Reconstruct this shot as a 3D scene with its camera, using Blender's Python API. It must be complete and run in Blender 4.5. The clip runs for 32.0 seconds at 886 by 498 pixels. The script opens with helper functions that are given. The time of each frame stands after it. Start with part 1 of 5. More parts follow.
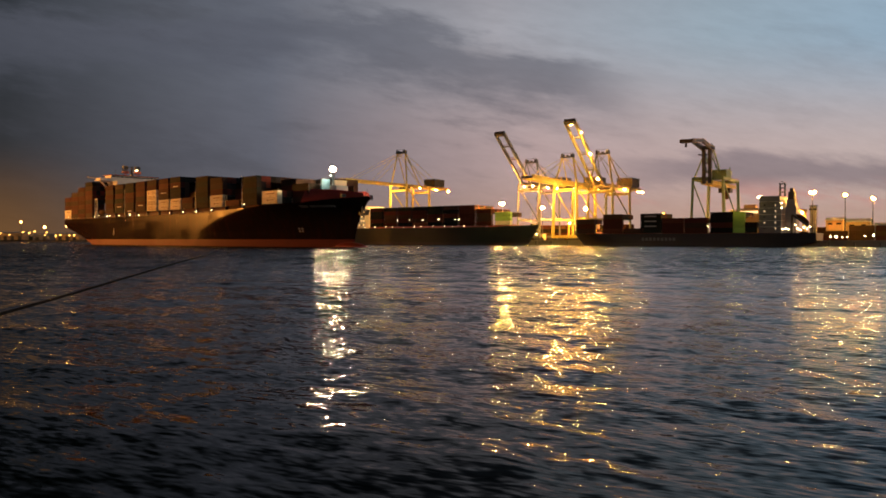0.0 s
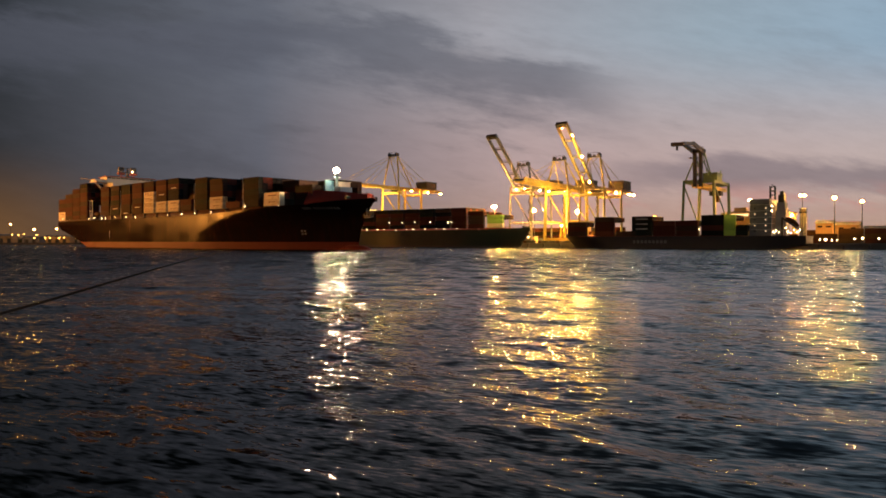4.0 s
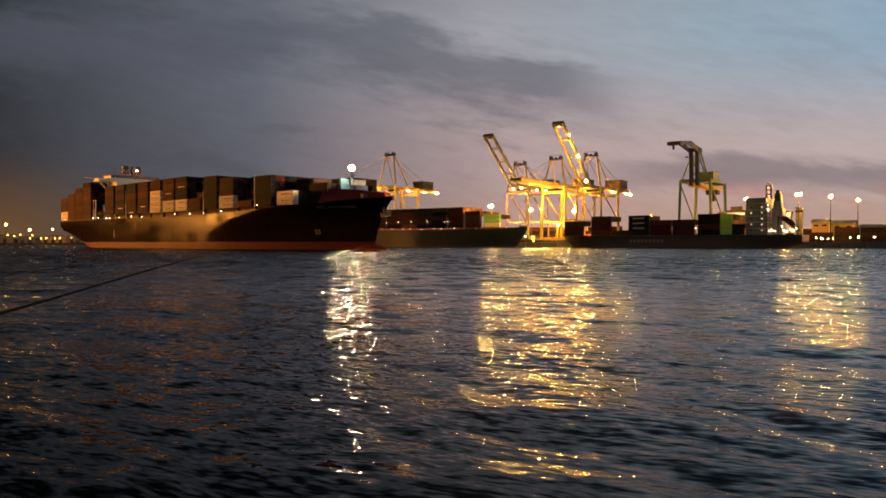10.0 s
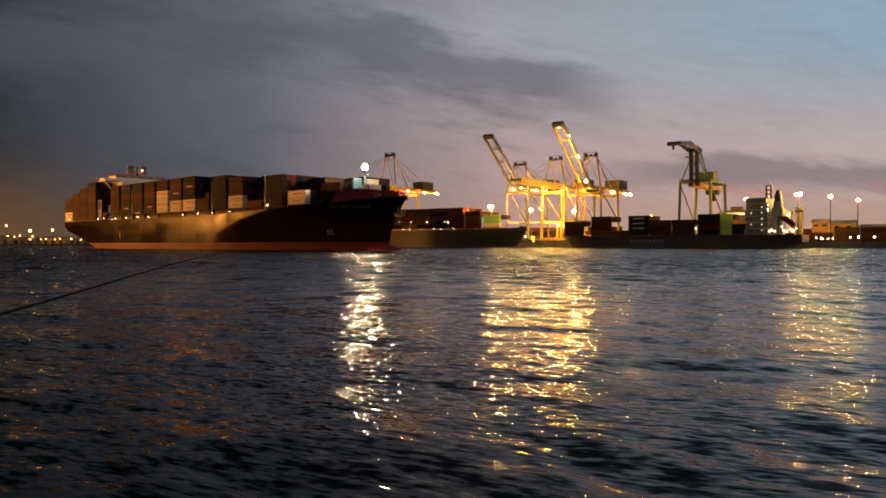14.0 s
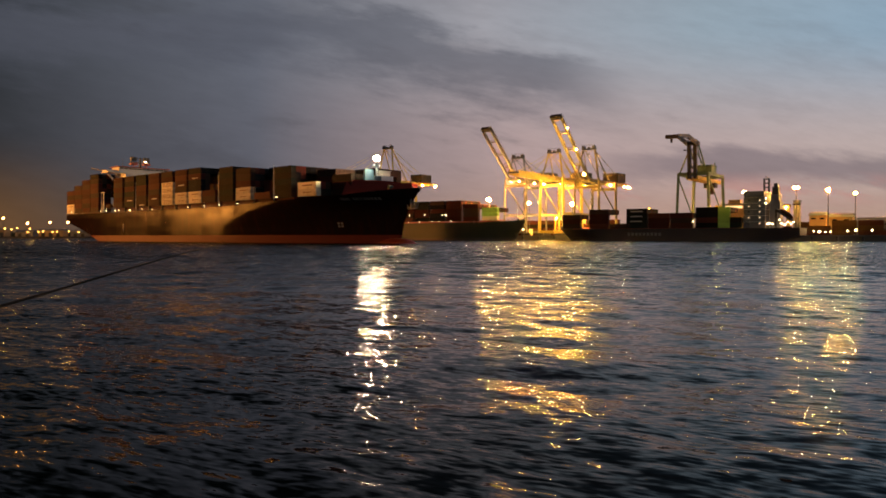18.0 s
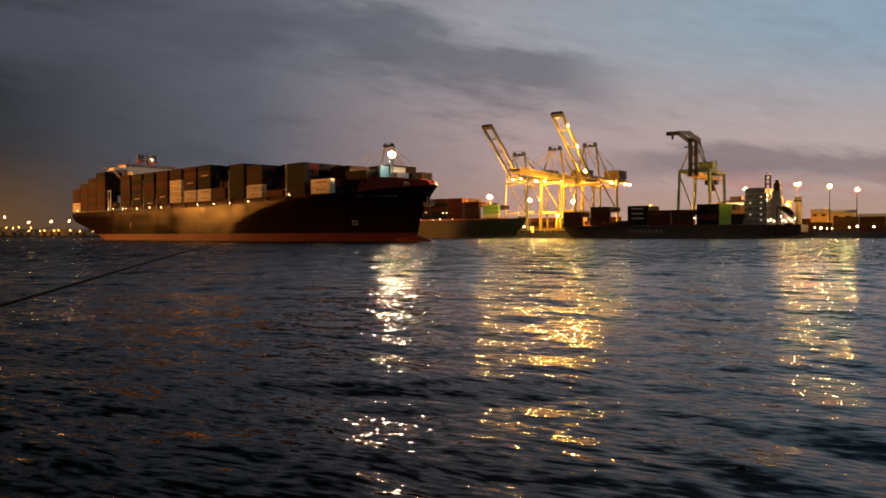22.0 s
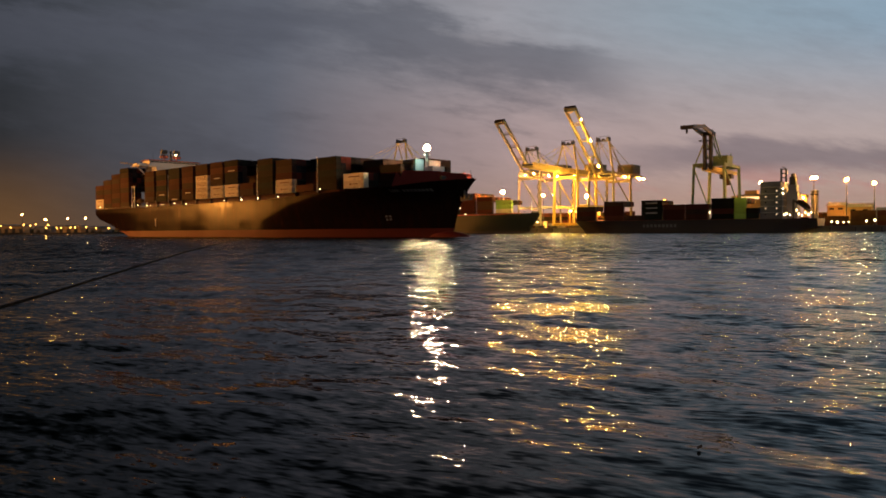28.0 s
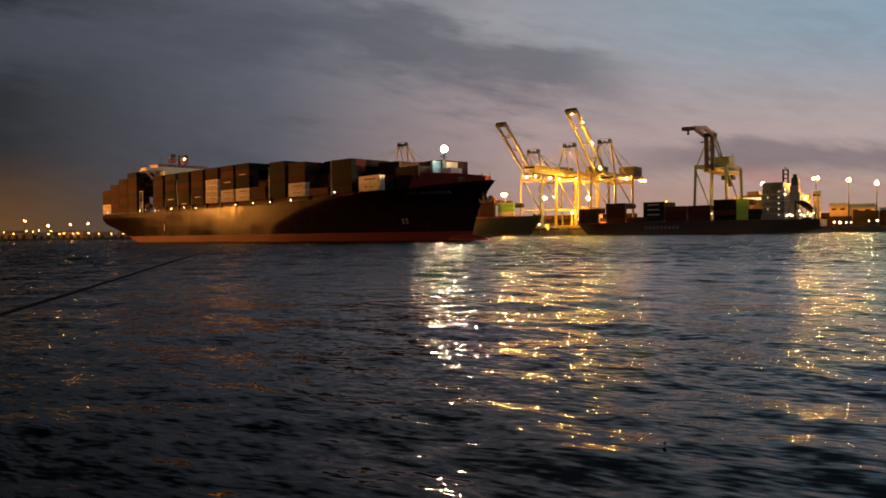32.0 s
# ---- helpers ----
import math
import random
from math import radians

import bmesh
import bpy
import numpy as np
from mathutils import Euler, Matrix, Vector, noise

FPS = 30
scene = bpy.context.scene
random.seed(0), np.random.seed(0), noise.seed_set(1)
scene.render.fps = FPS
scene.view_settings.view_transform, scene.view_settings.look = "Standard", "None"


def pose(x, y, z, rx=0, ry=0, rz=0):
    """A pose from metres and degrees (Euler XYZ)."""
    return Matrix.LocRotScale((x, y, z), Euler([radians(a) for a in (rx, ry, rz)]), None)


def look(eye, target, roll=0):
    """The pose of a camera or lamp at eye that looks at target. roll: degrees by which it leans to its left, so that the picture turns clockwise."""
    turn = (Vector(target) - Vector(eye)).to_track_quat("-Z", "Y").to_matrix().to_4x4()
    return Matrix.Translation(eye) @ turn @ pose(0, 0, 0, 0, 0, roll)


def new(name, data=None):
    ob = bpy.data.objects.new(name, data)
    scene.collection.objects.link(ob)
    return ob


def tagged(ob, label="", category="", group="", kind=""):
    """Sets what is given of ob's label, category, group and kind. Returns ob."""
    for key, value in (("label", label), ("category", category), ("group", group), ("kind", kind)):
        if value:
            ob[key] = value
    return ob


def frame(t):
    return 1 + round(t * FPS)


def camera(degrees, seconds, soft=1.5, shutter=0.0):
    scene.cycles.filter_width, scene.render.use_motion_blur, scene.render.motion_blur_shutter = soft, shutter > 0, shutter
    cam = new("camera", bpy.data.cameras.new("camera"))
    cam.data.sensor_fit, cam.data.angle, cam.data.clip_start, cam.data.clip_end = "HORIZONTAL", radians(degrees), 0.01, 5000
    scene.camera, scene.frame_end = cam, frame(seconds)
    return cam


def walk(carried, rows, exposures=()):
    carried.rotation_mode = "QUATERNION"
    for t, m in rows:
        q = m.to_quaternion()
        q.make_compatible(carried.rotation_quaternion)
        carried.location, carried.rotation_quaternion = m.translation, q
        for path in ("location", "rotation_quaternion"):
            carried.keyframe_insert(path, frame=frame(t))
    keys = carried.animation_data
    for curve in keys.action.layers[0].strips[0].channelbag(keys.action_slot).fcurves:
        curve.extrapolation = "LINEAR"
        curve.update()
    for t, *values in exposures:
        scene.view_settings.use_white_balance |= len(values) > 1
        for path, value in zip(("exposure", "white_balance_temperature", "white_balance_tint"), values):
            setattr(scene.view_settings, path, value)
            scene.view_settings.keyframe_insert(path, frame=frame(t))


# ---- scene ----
cam = camera(63.34, 32.0, soft=1.7)
EYE = 3.0
# seconds, turn to the left, tilt up, lean to the right, in degrees
VIEW = [
    (0, 0.451, -0.676, -0.113), (0.5, 0.415, -0.696, -0.138), (1, 0.363, -0.690, -0.276), (1.5, 0.226, -0.619, -0.396),
    (2, 0.097, -0.647, -0.334), (2.5, 0.009, -0.699, -0.223), (3, -0.129, -0.701, -0.133), (3.5, -0.192, -0.617, -0.149),
    (5.5, -0.318, -0.131, 0.087), (6, -0.461, -0.194, 0.187), (6.5, -0.668, -0.215, 0.008), (7, -0.634, -0.282, 0.012),
    (7.5, -0.586, -0.264, 0.083), (8, -0.559, -0.165, 0.143), (8.5, -0.567, -0.265, 0.057), (9, -0.573, -0.341, -0.001),
    (9.5, -0.495, -0.454, 0.073), (10, -0.432, -0.499, -0.009), (10.5, -0.428, -0.553, 0.003), (11, -0.391, -0.597, 0.036),
    (11.5, -0.367, -0.551, 0.005), (12, -0.313, -0.535, 0.046), (12.5, -0.311, -0.549, -0.035), (13, -0.317, -0.515, -0.067),
    (13.5, -0.341, -0.540, -0.060), (14, -0.432, -0.468, 0.053), (14.5, -0.407, -0.417, 0.004), (16.5, -0.529, -0.812, 0.050),
    (17, -0.530, -0.913, 0.003), (17.5, -0.592, -1.034, 0.007), (18, -0.592, -1.034, 0.007), (18.5, -0.567, -1.059, 0.124),
    (19, -0.588, -1.017, 0.056), (19.5, -0.599, -1.079, 0.062), (20, -0.594, -1.102, 0.006), (20.5, -0.536, -1.158, 0.097),
    (21, -0.537, -1.159, 0.134), (21.5, -0.531, -1.155, 0.109), (22, -0.500, -1.215, 0.188), (22.5, -0.539, -1.284, 0.191),
    (23, -0.527, -1.203, 0.264), (23.5, -0.453, -1.133, 0.257), (24, -0.390, -1.188, 0.287), (24.5, -0.325, -1.298, 0.302),
    (25, -0.406, -1.412, 0.142), (25.5, -0.193, -1.407, 0.290), (27.5, 0.470, -1.570, 0.422), (28, 0.540, -1.572, 0.424),
    (28.5, 0.553, -1.474, 0.501), (29, 0.637, -1.380, 0.486), (29.5, 0.697, -1.339, 0.495), (30, 0.705, -1.308, 0.574),
    (30.5, 0.709, -1.301, 0.660), (31, 0.727, -1.277, 0.752), (31.5, 0.723, -1.312, 0.716), (32, 0.707, -1.314, 0.824),
]


def view(turn, tilt, lean):
    return pose(0, 0, EYE, 90 + tilt, 0, turn) @ pose(0, 0, 0, 0, 0, -lean)


walk(cam, [(t, view(a, b, c)) for t, a, b, c in VIEW], [(0, 0.0), (13, -0.04), (20, -0.10), (28, -0.17), (32, -0.19)])

# ---- sky ----
V = Vector


def math_node(tree, op, a, b=None, clamp=False):
    m = tree.nodes.new("ShaderNodeMath")
    m.operation, m.use_clamp = op, clamp
    for i, v in enumerate((a, b)):
        if v is None:
            continue
        if isinstance(v, (int, float)):
            m.inputs[i].default_value = v
        else:
            tree.links.new(v, m.inputs[i])
    return m.outputs[0]


def step_node(tree, v, lo, hi, out_lo=0.0, out_hi=1.0):
    m = tree.nodes.new("ShaderNodeMapRange")
    m.interpolation_type = "SMOOTHSTEP"
    tree.links.new(v, m.inputs[0])
    for i, x in enumerate((lo, hi, out_lo, out_hi)):
        m.inputs[1 + i].default_value = x
    return m.outputs[0]


def mix_node(tree, fac, a, b, mode="MIX"):
    m = tree.nodes.new("ShaderNodeMix")
    m.data_type, m.blend_type = "RGBA", mode
    for sock, v in ((m.inputs[0], fac), (m.inputs[6], a), (m.inputs[7], b)):
        if isinstance(v, (int, float)):
            sock.default_value = v
        elif isinstance(v, tuple):
            sock.default_value = (*v, 1)
        else:
            tree.links.new(v, sock)
    return m.outputs[2]


def noise_node(tree, vec, scale, detail=4, rough=0.5):
    m = tree.nodes.new("ShaderNodeTexNoise")
    m.inputs["Scale"].default_value, m.inputs["Detail"].default_value, m.inputs["Roughness"].default_value = scale, detail, rough
    if vec is not None:
        tree.links.new(vec, m.inputs["Vector"])
    return m.outputs[0]


world = bpy.data.worlds.new("dusk")
scene.world = world
world.use_nodes = True
wt = world.node_tree
wt.nodes.clear()
coord = wt.nodes.new("ShaderNodeTexCoord").outputs["Generated"]
sep = wt.nodes.new("ShaderNodeSeparateXYZ")
wt.links.new(coord, sep.inputs[0])
sx, sy, sz = sep.outputs
# dusk: the west is ahead and to the right, the east behind is night
ahead = math_node(wt, "MAXIMUM", sy, 0.08)
side = math_node(wt, "DIVIDE", sx, ahead)
rise = math_node(wt, "DIVIDE", sz, ahead)


def ramp_node(tree, v, lo, hi, stops):
    m = tree.nodes.new("ShaderNodeMapRange")
    tree.links.new(v, m.inputs[0])
    m.inputs[1].default_value, m.inputs[2].default_value = lo, hi
    r = tree.nodes.new("ShaderNodeValToRGB")
    tree.links.new(m.outputs[0], r.inputs[0])
    while len(r.color_ramp.elements) < len(stops):
        r.color_ramp.elements.new(0.5)
    for e, (at_, c) in zip(r.color_ramp.elements, stops):
        e.position, e.color = at_, (*c, 1)
    return r.outputs[0]


high_col = ramp_node(wt, side, -0.62, 0.62, ((0.0, (0.032, 0.037, 0.045)), (0.3, (0.136, 0.148, 0.184)), (0.55, (0.366, 0.362, 0.400)), (0.8, (0.312, 0.390, 0.460)), (1.0, (0.285, 0.395, 0.50))))
mid_col = ramp_node(wt, side, -0.62, 0.62, ((0.0, (0.033, 0.034, 0.038)), (0.3, (0.120, 0.122, 0.150)), (0.6, (0.475, 0.345, 0.335)), (1.0, (0.528, 0.418, 0.395))))
low_col = ramp_node(wt, side, -0.62, 0.62, ((0.0, (0.070, 0.046, 0.031)), (0.3, (0.135, 0.108, 0.104)), (0.6, (0.480, 0.300, 0.235)), (1.0, (0.470, 0.295, 0.225))))
sky = mix_node(wt, step_node(wt, rise, 0.10, 0.30), mix_node(wt, step_node(wt, rise, 0.0, 0.12), low_col, mid_col), high_col)
# cloud sheet, drawn out along the horizon
flat = wt.nodes.new("ShaderNodeCombineXYZ")
wt.links.new(side, flat.inputs[0])
wt.links.new(math_node(wt, "MULTIPLY", math_node(wt, "ADD", rise, math_node(wt, "MULTIPLY", side, 0.16)), 3.6), flat.inputs[1])
c1 = noise_node(wt, flat.outputs[0], 2.6, 6, 0.58)
c2 = noise_node(wt, flat.outputs[0], 8.0, 6, 0.6)
puff = math_node(wt, "SUBTRACT", math_node(wt, "ADD", math_node(wt, "MULTIPLY", c1, 0.7), math_node(wt, "MULTIPLY", c2, 0.45)), 0.575)
# a long dark bank that falls to the right and thins out
centre = math_node(wt, "SUBTRACT", 0.250, math_node(wt, "MULTIPLY", math_node(wt, "MAXIMUM", side, -0.15), 0.22))
off = math_node(wt, "ADD", math_node(wt, "SUBTRACT", rise, centre), math_node(wt, "MULTIPLY", puff, 0.22))
bank = math_node(wt, "MULTIPLY", step_node(wt, off, -0.085, -0.01), step_node(wt, off, 0.055, 0.015))
bank = math_node(wt, "MULTIPLY", bank, step_node(wt, side, 0.31, 0.14))
sky = mix_node(wt, math_node(wt, "MULTIPLY", bank, 0.64), sky, (0.092, 0.098, 0.126))
# broken cloud elsewhere, and violet bars low in the west
loose = math_node(wt, "MULTIPLY", step_node(wt, puff, 0.01, 0.16), step_node(wt, math_node(wt, "ADD", rise, math_node(wt, "MULTIPLY", side, 0.35)), 0.20, 0.36, 1.0, 0.30))
sky = mix_node(wt, math_node(wt, "MULTIPLY", loose, 0.38), sky, mix_node(wt, step_node(wt, side, -0.5, 0.5), (0.062, 0.064, 0.078), (0.195, 0.168, 0.185)))
bars = math_node(wt, "MULTIPLY", step_node(wt, math_node(wt, "ADD", rise, math_node(wt, "MULTIPLY", puff, 0.12)), 0.055, 0.085), step_node(wt, math_node(wt, "ADD", rise, math_node(wt, "MULTIPLY", puff, 0.12)), 0.125, 0.10))
bars = math_node(wt, "MULTIPLY", bars, step_node(wt, side, 0.12, 0.38))
sky = mix_node(wt, math_node(wt, "MULTIPLY", bars, 0.6), sky, (0.150, 0.125, 0.155))
rose = math_node(wt, "MULTIPLY", step_node(wt, rise, 0.035, 0.06), step_node(wt, rise, 0.095, 0.065))
rose = math_node(wt, "MULTIPLY", math_node(wt, "MULTIPLY", rose, step_node(wt, side, 0.1, 0.3)), step_node(wt, c2, 0.42, 0.62))
sky = mix_node(wt, math_node(wt, "MULTIPLY", rose, 0.65), sky, (0.56, 0.285, 0.250))
# town glow on the far left horizon
glow = math_node(wt, "MULTIPLY", step_node(wt, rise, 0.15, 0.0), step_node(wt, side, -0.40, -0.64))
sky = mix_node(wt, math_node(wt, "MULTIPLY", glow, 0.55), sky, (0.21, 0.095, 0.028))
fine = noise_node(wt, flat.outputs[0], 19.0, 6, 0.65)
sky = mix_node(wt, 1.0, sky, step_node(wt, math_node(wt, "ADD", math_node(wt, "MULTIPLY", fine, 0.6), math_node(wt, "MULTIPLY", c2, 0.4)), 0.36, 0.64, 1.035, 0.96), "MULTIPLY")
sky = mix_node(wt, step_node(wt, sy, 0.2, -0.3), sky, mix_node(wt, 1.0, sky, (1.25, 1.0, 0.85), "MULTIPLY"))
sky = mix_node(wt, 1.0, sky, mix_node(wt, step_node(wt, sz, 0.26, 0.52), (1.0, 1.0, 1.0), mix_node(wt, step_node(wt, side, -0.6, 0.5), (0.02, 0.02, 0.02), (0.22, 0.25, 0.30))), "MULTIPLY")
bgn = wt.nodes.new("ShaderNodeBackground")
wt.links.new(sky, bgn.inputs[0])
bgn.inputs[1].default_value = 1.0
won = wt.nodes.new("ShaderNodeOutputWorld")
wt.links.new(bgn.outputs[0], won.inputs[0])

# ---- plan of the terminal: s along the quay, o inland from the moored hulls, z up ----
QUAY = pose(60, 462, 0, 0, 0, -35.84)


def at(s, o, z=0.0, turn=0.0):
    return QUAY @ pose(s, o, z, 0, 0, turn)


def lamp_light(name, m, watts, colour, radius=0.6, spot=0):
    data = bpy.data.lights.new(name, "SPOT" if spot else "POINT")
    data.energy, data.color, data.shadow_soft_size = watts, colour, radius
    if spot:
        data.spot_size, data.spot_blend = radians(spot), 0.6
    ob = new(name, data)
    ob.matrix_world = m
    return tagged(ob, "unseen sodium-coloured light with no fixture", "lamp", kind="structure")


SODIUM = (1.0, 0.64, 0.14)
# floodlit yards on the far shore abeam of the ship, out of view to the left
lamp_light("flood_light", look((-710, 490, 44), (-140, 404, 14)), 12.0e6, (1.0, 0.36, 0.055), 14.0, 28)
lamp_light("flood_light", look((-640, 560, 44), (-160, 430, 14)), 0.9e6, (1.0, 0.35, 0.055), 12.0, 34)
# unseen fill lights without fixtures, added to brighten cranes, stacks and moored ships
for s, o, z, w in ((-30, 40, 36, 3000), (0, 24, 34, 22000), (31, 5, 50, 15000), (31, -6, 62, 16000), (24, 40, 33, 3500), (6, 8, 33, 6000), (-150, 22, 40, 30000), (-20, 50, 26, 10000), (8, 50, 24, 14000),
                   (122, -5, 25, 1800), (-18, -10, 38, 24000), (-160, 2, 26, 5000), (156, 48, 22, 3500), (176, 50, 22, 7000), (-8, 36, 12, 26000), (6, 44, 10, 15000)):
    lamp_light("quay_fill", at(s, o, z), w, SODIUM, 0.8)

# ---- materials ----


def material(name, colour, rough=0.6, metal=0.0, spread=0.25, grain=1.0, stain=0.15, dirt=(0.05, 0.04, 0.03), bump=0.1, vary=0.0, spec=0.5):
    """A worn surface: fine grain, broad stains and fine relief; vary: difference from object to object."""
    m = bpy.data.materials.new(name)
    m.use_nodes = True
    t = m.node_tree
    b = t.nodes["Principled BSDF"]
    co = t.nodes.new("ShaderNodeTexCoord").outputs["Object"]
    fine = noise_node(t, co, 6.0 * grain, 5, 0.6)
    broad = noise_node(t, co, 0.35 * grain, 4, 0.6)
    k = math_node(t, "ADD", math_node(t, "MULTIPLY", math_node(t, "SUBTRACT", fine, 0.5), spread * 2), 1.0)
    if vary:
        r = t.nodes.new("ShaderNodeObjectInfo").outputs["Random"]
        k = math_node(t, "MULTIPLY", k, math_node(t, "ADD", math_node(t, "MULTIPLY", r, 2 * vary), 1 - vary))
    base = mix_node(t, 1.0, colour, k, "MULTIPLY")
    base = mix_node(t, math_node(t, "MULTIPLY", step_node(t, broad, 0.52, 0.72), stain), base, dirt)
    t.links.new(base, b.inputs["Base Color"])
    t.links.new(math_node(t, "ADD", math_node(t, "MULTIPLY", broad, 0.2), rough - 0.1, True), b.inputs["Roughness"])
    b.inputs["Metallic"].default_value = metal
    b.inputs["Specular IOR Level"].default_value = spec
    if bump:
        bp = t.nodes.new("ShaderNodeBump")
        bp.inputs["Strength"].default_value, bp.inputs["Distance"].default_value = bump, 0.05
        t.links.new(fine, bp.inputs["Height"])
        t.links.new(bp.outputs[0], b.inputs["Normal"])
    return m


def glow_material(name, colour, strength):
    m = bpy.data.materials.new(name)
    m.use_nodes = True
    t = m.node_tree
    t.nodes.clear()
    e = t.nodes.new("ShaderNodeEmission")
    e.inputs[0].default_value, e.inputs[1].default_value = (*colour, 1), strength
    o = t.nodes.new("ShaderNodeOutputMaterial")
    t.links.new(e.outputs[0], o.inputs[0])
    return m


HULL_BLACK = material("black_hull_paint", (0.018, 0.0115, 0.009), 0.17, 0, 0.2, 0.25, 0.45, (0.030, 0.011, 0.006), 0.12, 0, 0.0072)
# amber of the lamplight is put into the tint of the sheen
HULL_BLACK.node_tree.nodes["Principled BSDF"].inputs["Specular Tint"].default_value = (1.0, 0.52, 0.13, 1)


def plated(m, long_, tall, swing, seam):
    """Shell plates: each a little more or less glossy, with weld seams."""
    t = m.node_tree
    b = t.nodes["Principled BSDF"]
    co = t.nodes.new("ShaderNodeTexCoord").outputs["Object"]
    sp_ = t.nodes.new("ShaderNodeSeparateXYZ")
    t.links.new(co, sp_.inputs[0])
    fl = t.nodes.new("ShaderNodeCombineXYZ")
    t.links.new(sp_.outputs[0], fl.inputs[0])
    t.links.new(sp_.outputs[2], fl.inputs[1])
    br = t.nodes.new("ShaderNodeTexBrick")
    t.links.new(fl.outputs[0], br.inputs["Vector"])
    for key, v in (("Color1", (0, 0, 0, 1)), ("Color2", (1, 1, 1, 1)), ("Mortar", (0.5, 0.5, 0.5, 1)), ("Scale", 1.0), ("Mortar Size", 0.05), ("Brick Width", long_), ("Row Height", tall)):
        br.inputs[key].default_value = v
    old = b.inputs["Roughness"].links[0].from_socket
    broad = noise_node(t, co, 0.045, 3, 0.6)
    mix = math_node(t, "ADD", math_node(t, "MULTIPLY", math_node(t, "SUBTRACT", br.outputs[0], 0.5), swing), math_node(t, "MULTIPLY", math_node(t, "SUBTRACT", broad, 0.5), 0.3))
    t.links.new(math_node(t, "ADD", old, mix, True), b.inputs["Roughness"])
    bp = t.nodes.new("ShaderNodeBump")
    bp.inputs["Strength"].default_value, bp.inputs["Distance"].default_value = seam, 0.05
    t.links.new(br.outputs[1], bp.inputs["Height"])
    t.links.new(b.inputs["Normal"].links[0].from_socket, bp.inputs["Normal"])
    t.links.new(bp.outputs[0], b.inputs["Normal"])


plated(HULL_BLACK, 11.0, 2.7, 0.06, 0.4)


def streaked(m, rust, reach):
    """Rust runs that trail down the plating, dull and reddish."""
    t = m.node_tree
    b = t.nodes["Principled BSDF"]
    co = t.nodes.new("ShaderNodeTexCoord").outputs["Object"]
    mp = t.nodes.new("ShaderNodeMapping")
    mp.inputs["Scale"].default_value = (0.42, 0.42, 0.035)
    t.links.new(co, mp.inputs[0])
    run = step_node(t, noise_node(t, mp.outputs[0], 1.0, 5, 0.62), 0.42, 0.78)
    old = b.inputs["Base Color"].links[0].from_socket
    t.links.new(mix_node(t, math_node(t, "MULTIPLY", run, reach), old, rust), b.inputs["Base Color"])
    dull = b.inputs["Roughness"].links[0].from_socket
    t.links.new(math_node(t, "ADD", dull, math_node(t, "MULTIPLY", run, 0.10), True), b.inputs["Roughness"])


streaked(HULL_BLACK, (0.034, 0.011, 0.006), 0.7)
BREAKWATER_RED = material("dull_red_breakwater_paint", (0.24, 0.042, 0.033), 0.9, 0, 0.25, 0.4, 0.4, (0.12, 0.026, 0.020), 0.1, 0, 0.03)
STORE_BLUE = material("blue_store_paint", (0.05, 0.14, 0.24), 0.6, 0, 0.15, 0.5, 0.3)
BOOT_RED = material("red_boot_paint", (0.15, 0.024, 0.017), 0.6, 0, 0.25, 0.3, 0.4, (0.10, 0.025, 0.015), 0.1, 0, 0.10)
DECK_RED = material("red_deck_paint", (0.40, 0.090, 0.055), 0.7, 0, 0.3, 0.5, 0.3)
SHIP_WHITE = material("white_ship_paint", (0.68, 0.65, 0.58), 0.5, 0, 0.1, 0.5, 0.2, (0.35, 0.25, 0.16))
SHIP_BLUE = material("pale_blue_paint", (0.30, 0.42, 0.52), 0.5, 0, 0.15, 0.5, 0.2)
# stained white of the feeder's house, darkened to grey in place of shade
SHIP_WHITE_SHADED = material("weathered_shaded_white_paint", (0.20, 0.20, 0.215), 0.55, 0, 0.12, 0.5, 0.3, (0.20, 0.14, 0.09))
HULL_GREEN = material("grey_green_hull_paint", (0.032, 0.038, 0.028), 0.5, 0, 0.2, 0.3, 0.3)
HULL_DARK = material("dark_hull_paint", (0.060, 0.046, 0.042), 0.55, 0, 0.2, 0.3, 0.3)
CRANE_YELLOW = material("yellow_crane_paint", (0.54, 0.39, 0.065), 0.5, 0, 0.15, 0.5, 0.3, (0.18, 0.11, 0.05))
CRANE_GREY = material("grey_crane_steel", (0.13, 0.12, 0.10), 0.5, 0, 0.15, 0.5, 0.3, (0.12, 0.08, 0.05))
CRANE_OLIVE = material("faded_olive_crane_paint", (0.27, 0.20, 0.055), 0.5, 0, 0.15, 0.5, 0.35, (0.12, 0.08, 0.05))
HOUSE_DULL = material("dark_olive_machinery_house_paint", (0.11, 0.09, 0.045), 0.6, 0, 0.2, 0.6, 0.4, (0.05, 0.04, 0.03))
CRANE_GREEN = material("green_crane_paint", (0.20, 0.27, 0.11), 0.5, 0, 0.15, 0.5, 0.3, (0.10, 0.08, 0.05))
STEEL_DARK = material("dark_steel", (0.06, 0.055, 0.05), 0.55, 0.2, 0.2, 1, 0.3)
CONCRETE = material("quay_concrete", (0.13, 0.12, 0.105), 0.85, 0, 0.25, 0.5, 0.5, (0.10, 0.09, 0.08))
ASPHALT = material("yard_asphalt", (0.06, 0.058, 0.055), 0.9, 0, 0.3, 0.3, 0.4)
EARTH = material("dark_shore_earth", (0.035, 0.032, 0.026), 0.95, 0, 0.3, 0.05, 0.4)
DEAD_LEAF = material("brown_dead_leaf", (0.22, 0.10, 0.05), 0.7, 0, 0.3, 6, 0.3)
LEAF = material("dark_shore_scrub", (0.035, 0.045, 0.02), 0.95, 0, 0.3, 0.4, 0.2)
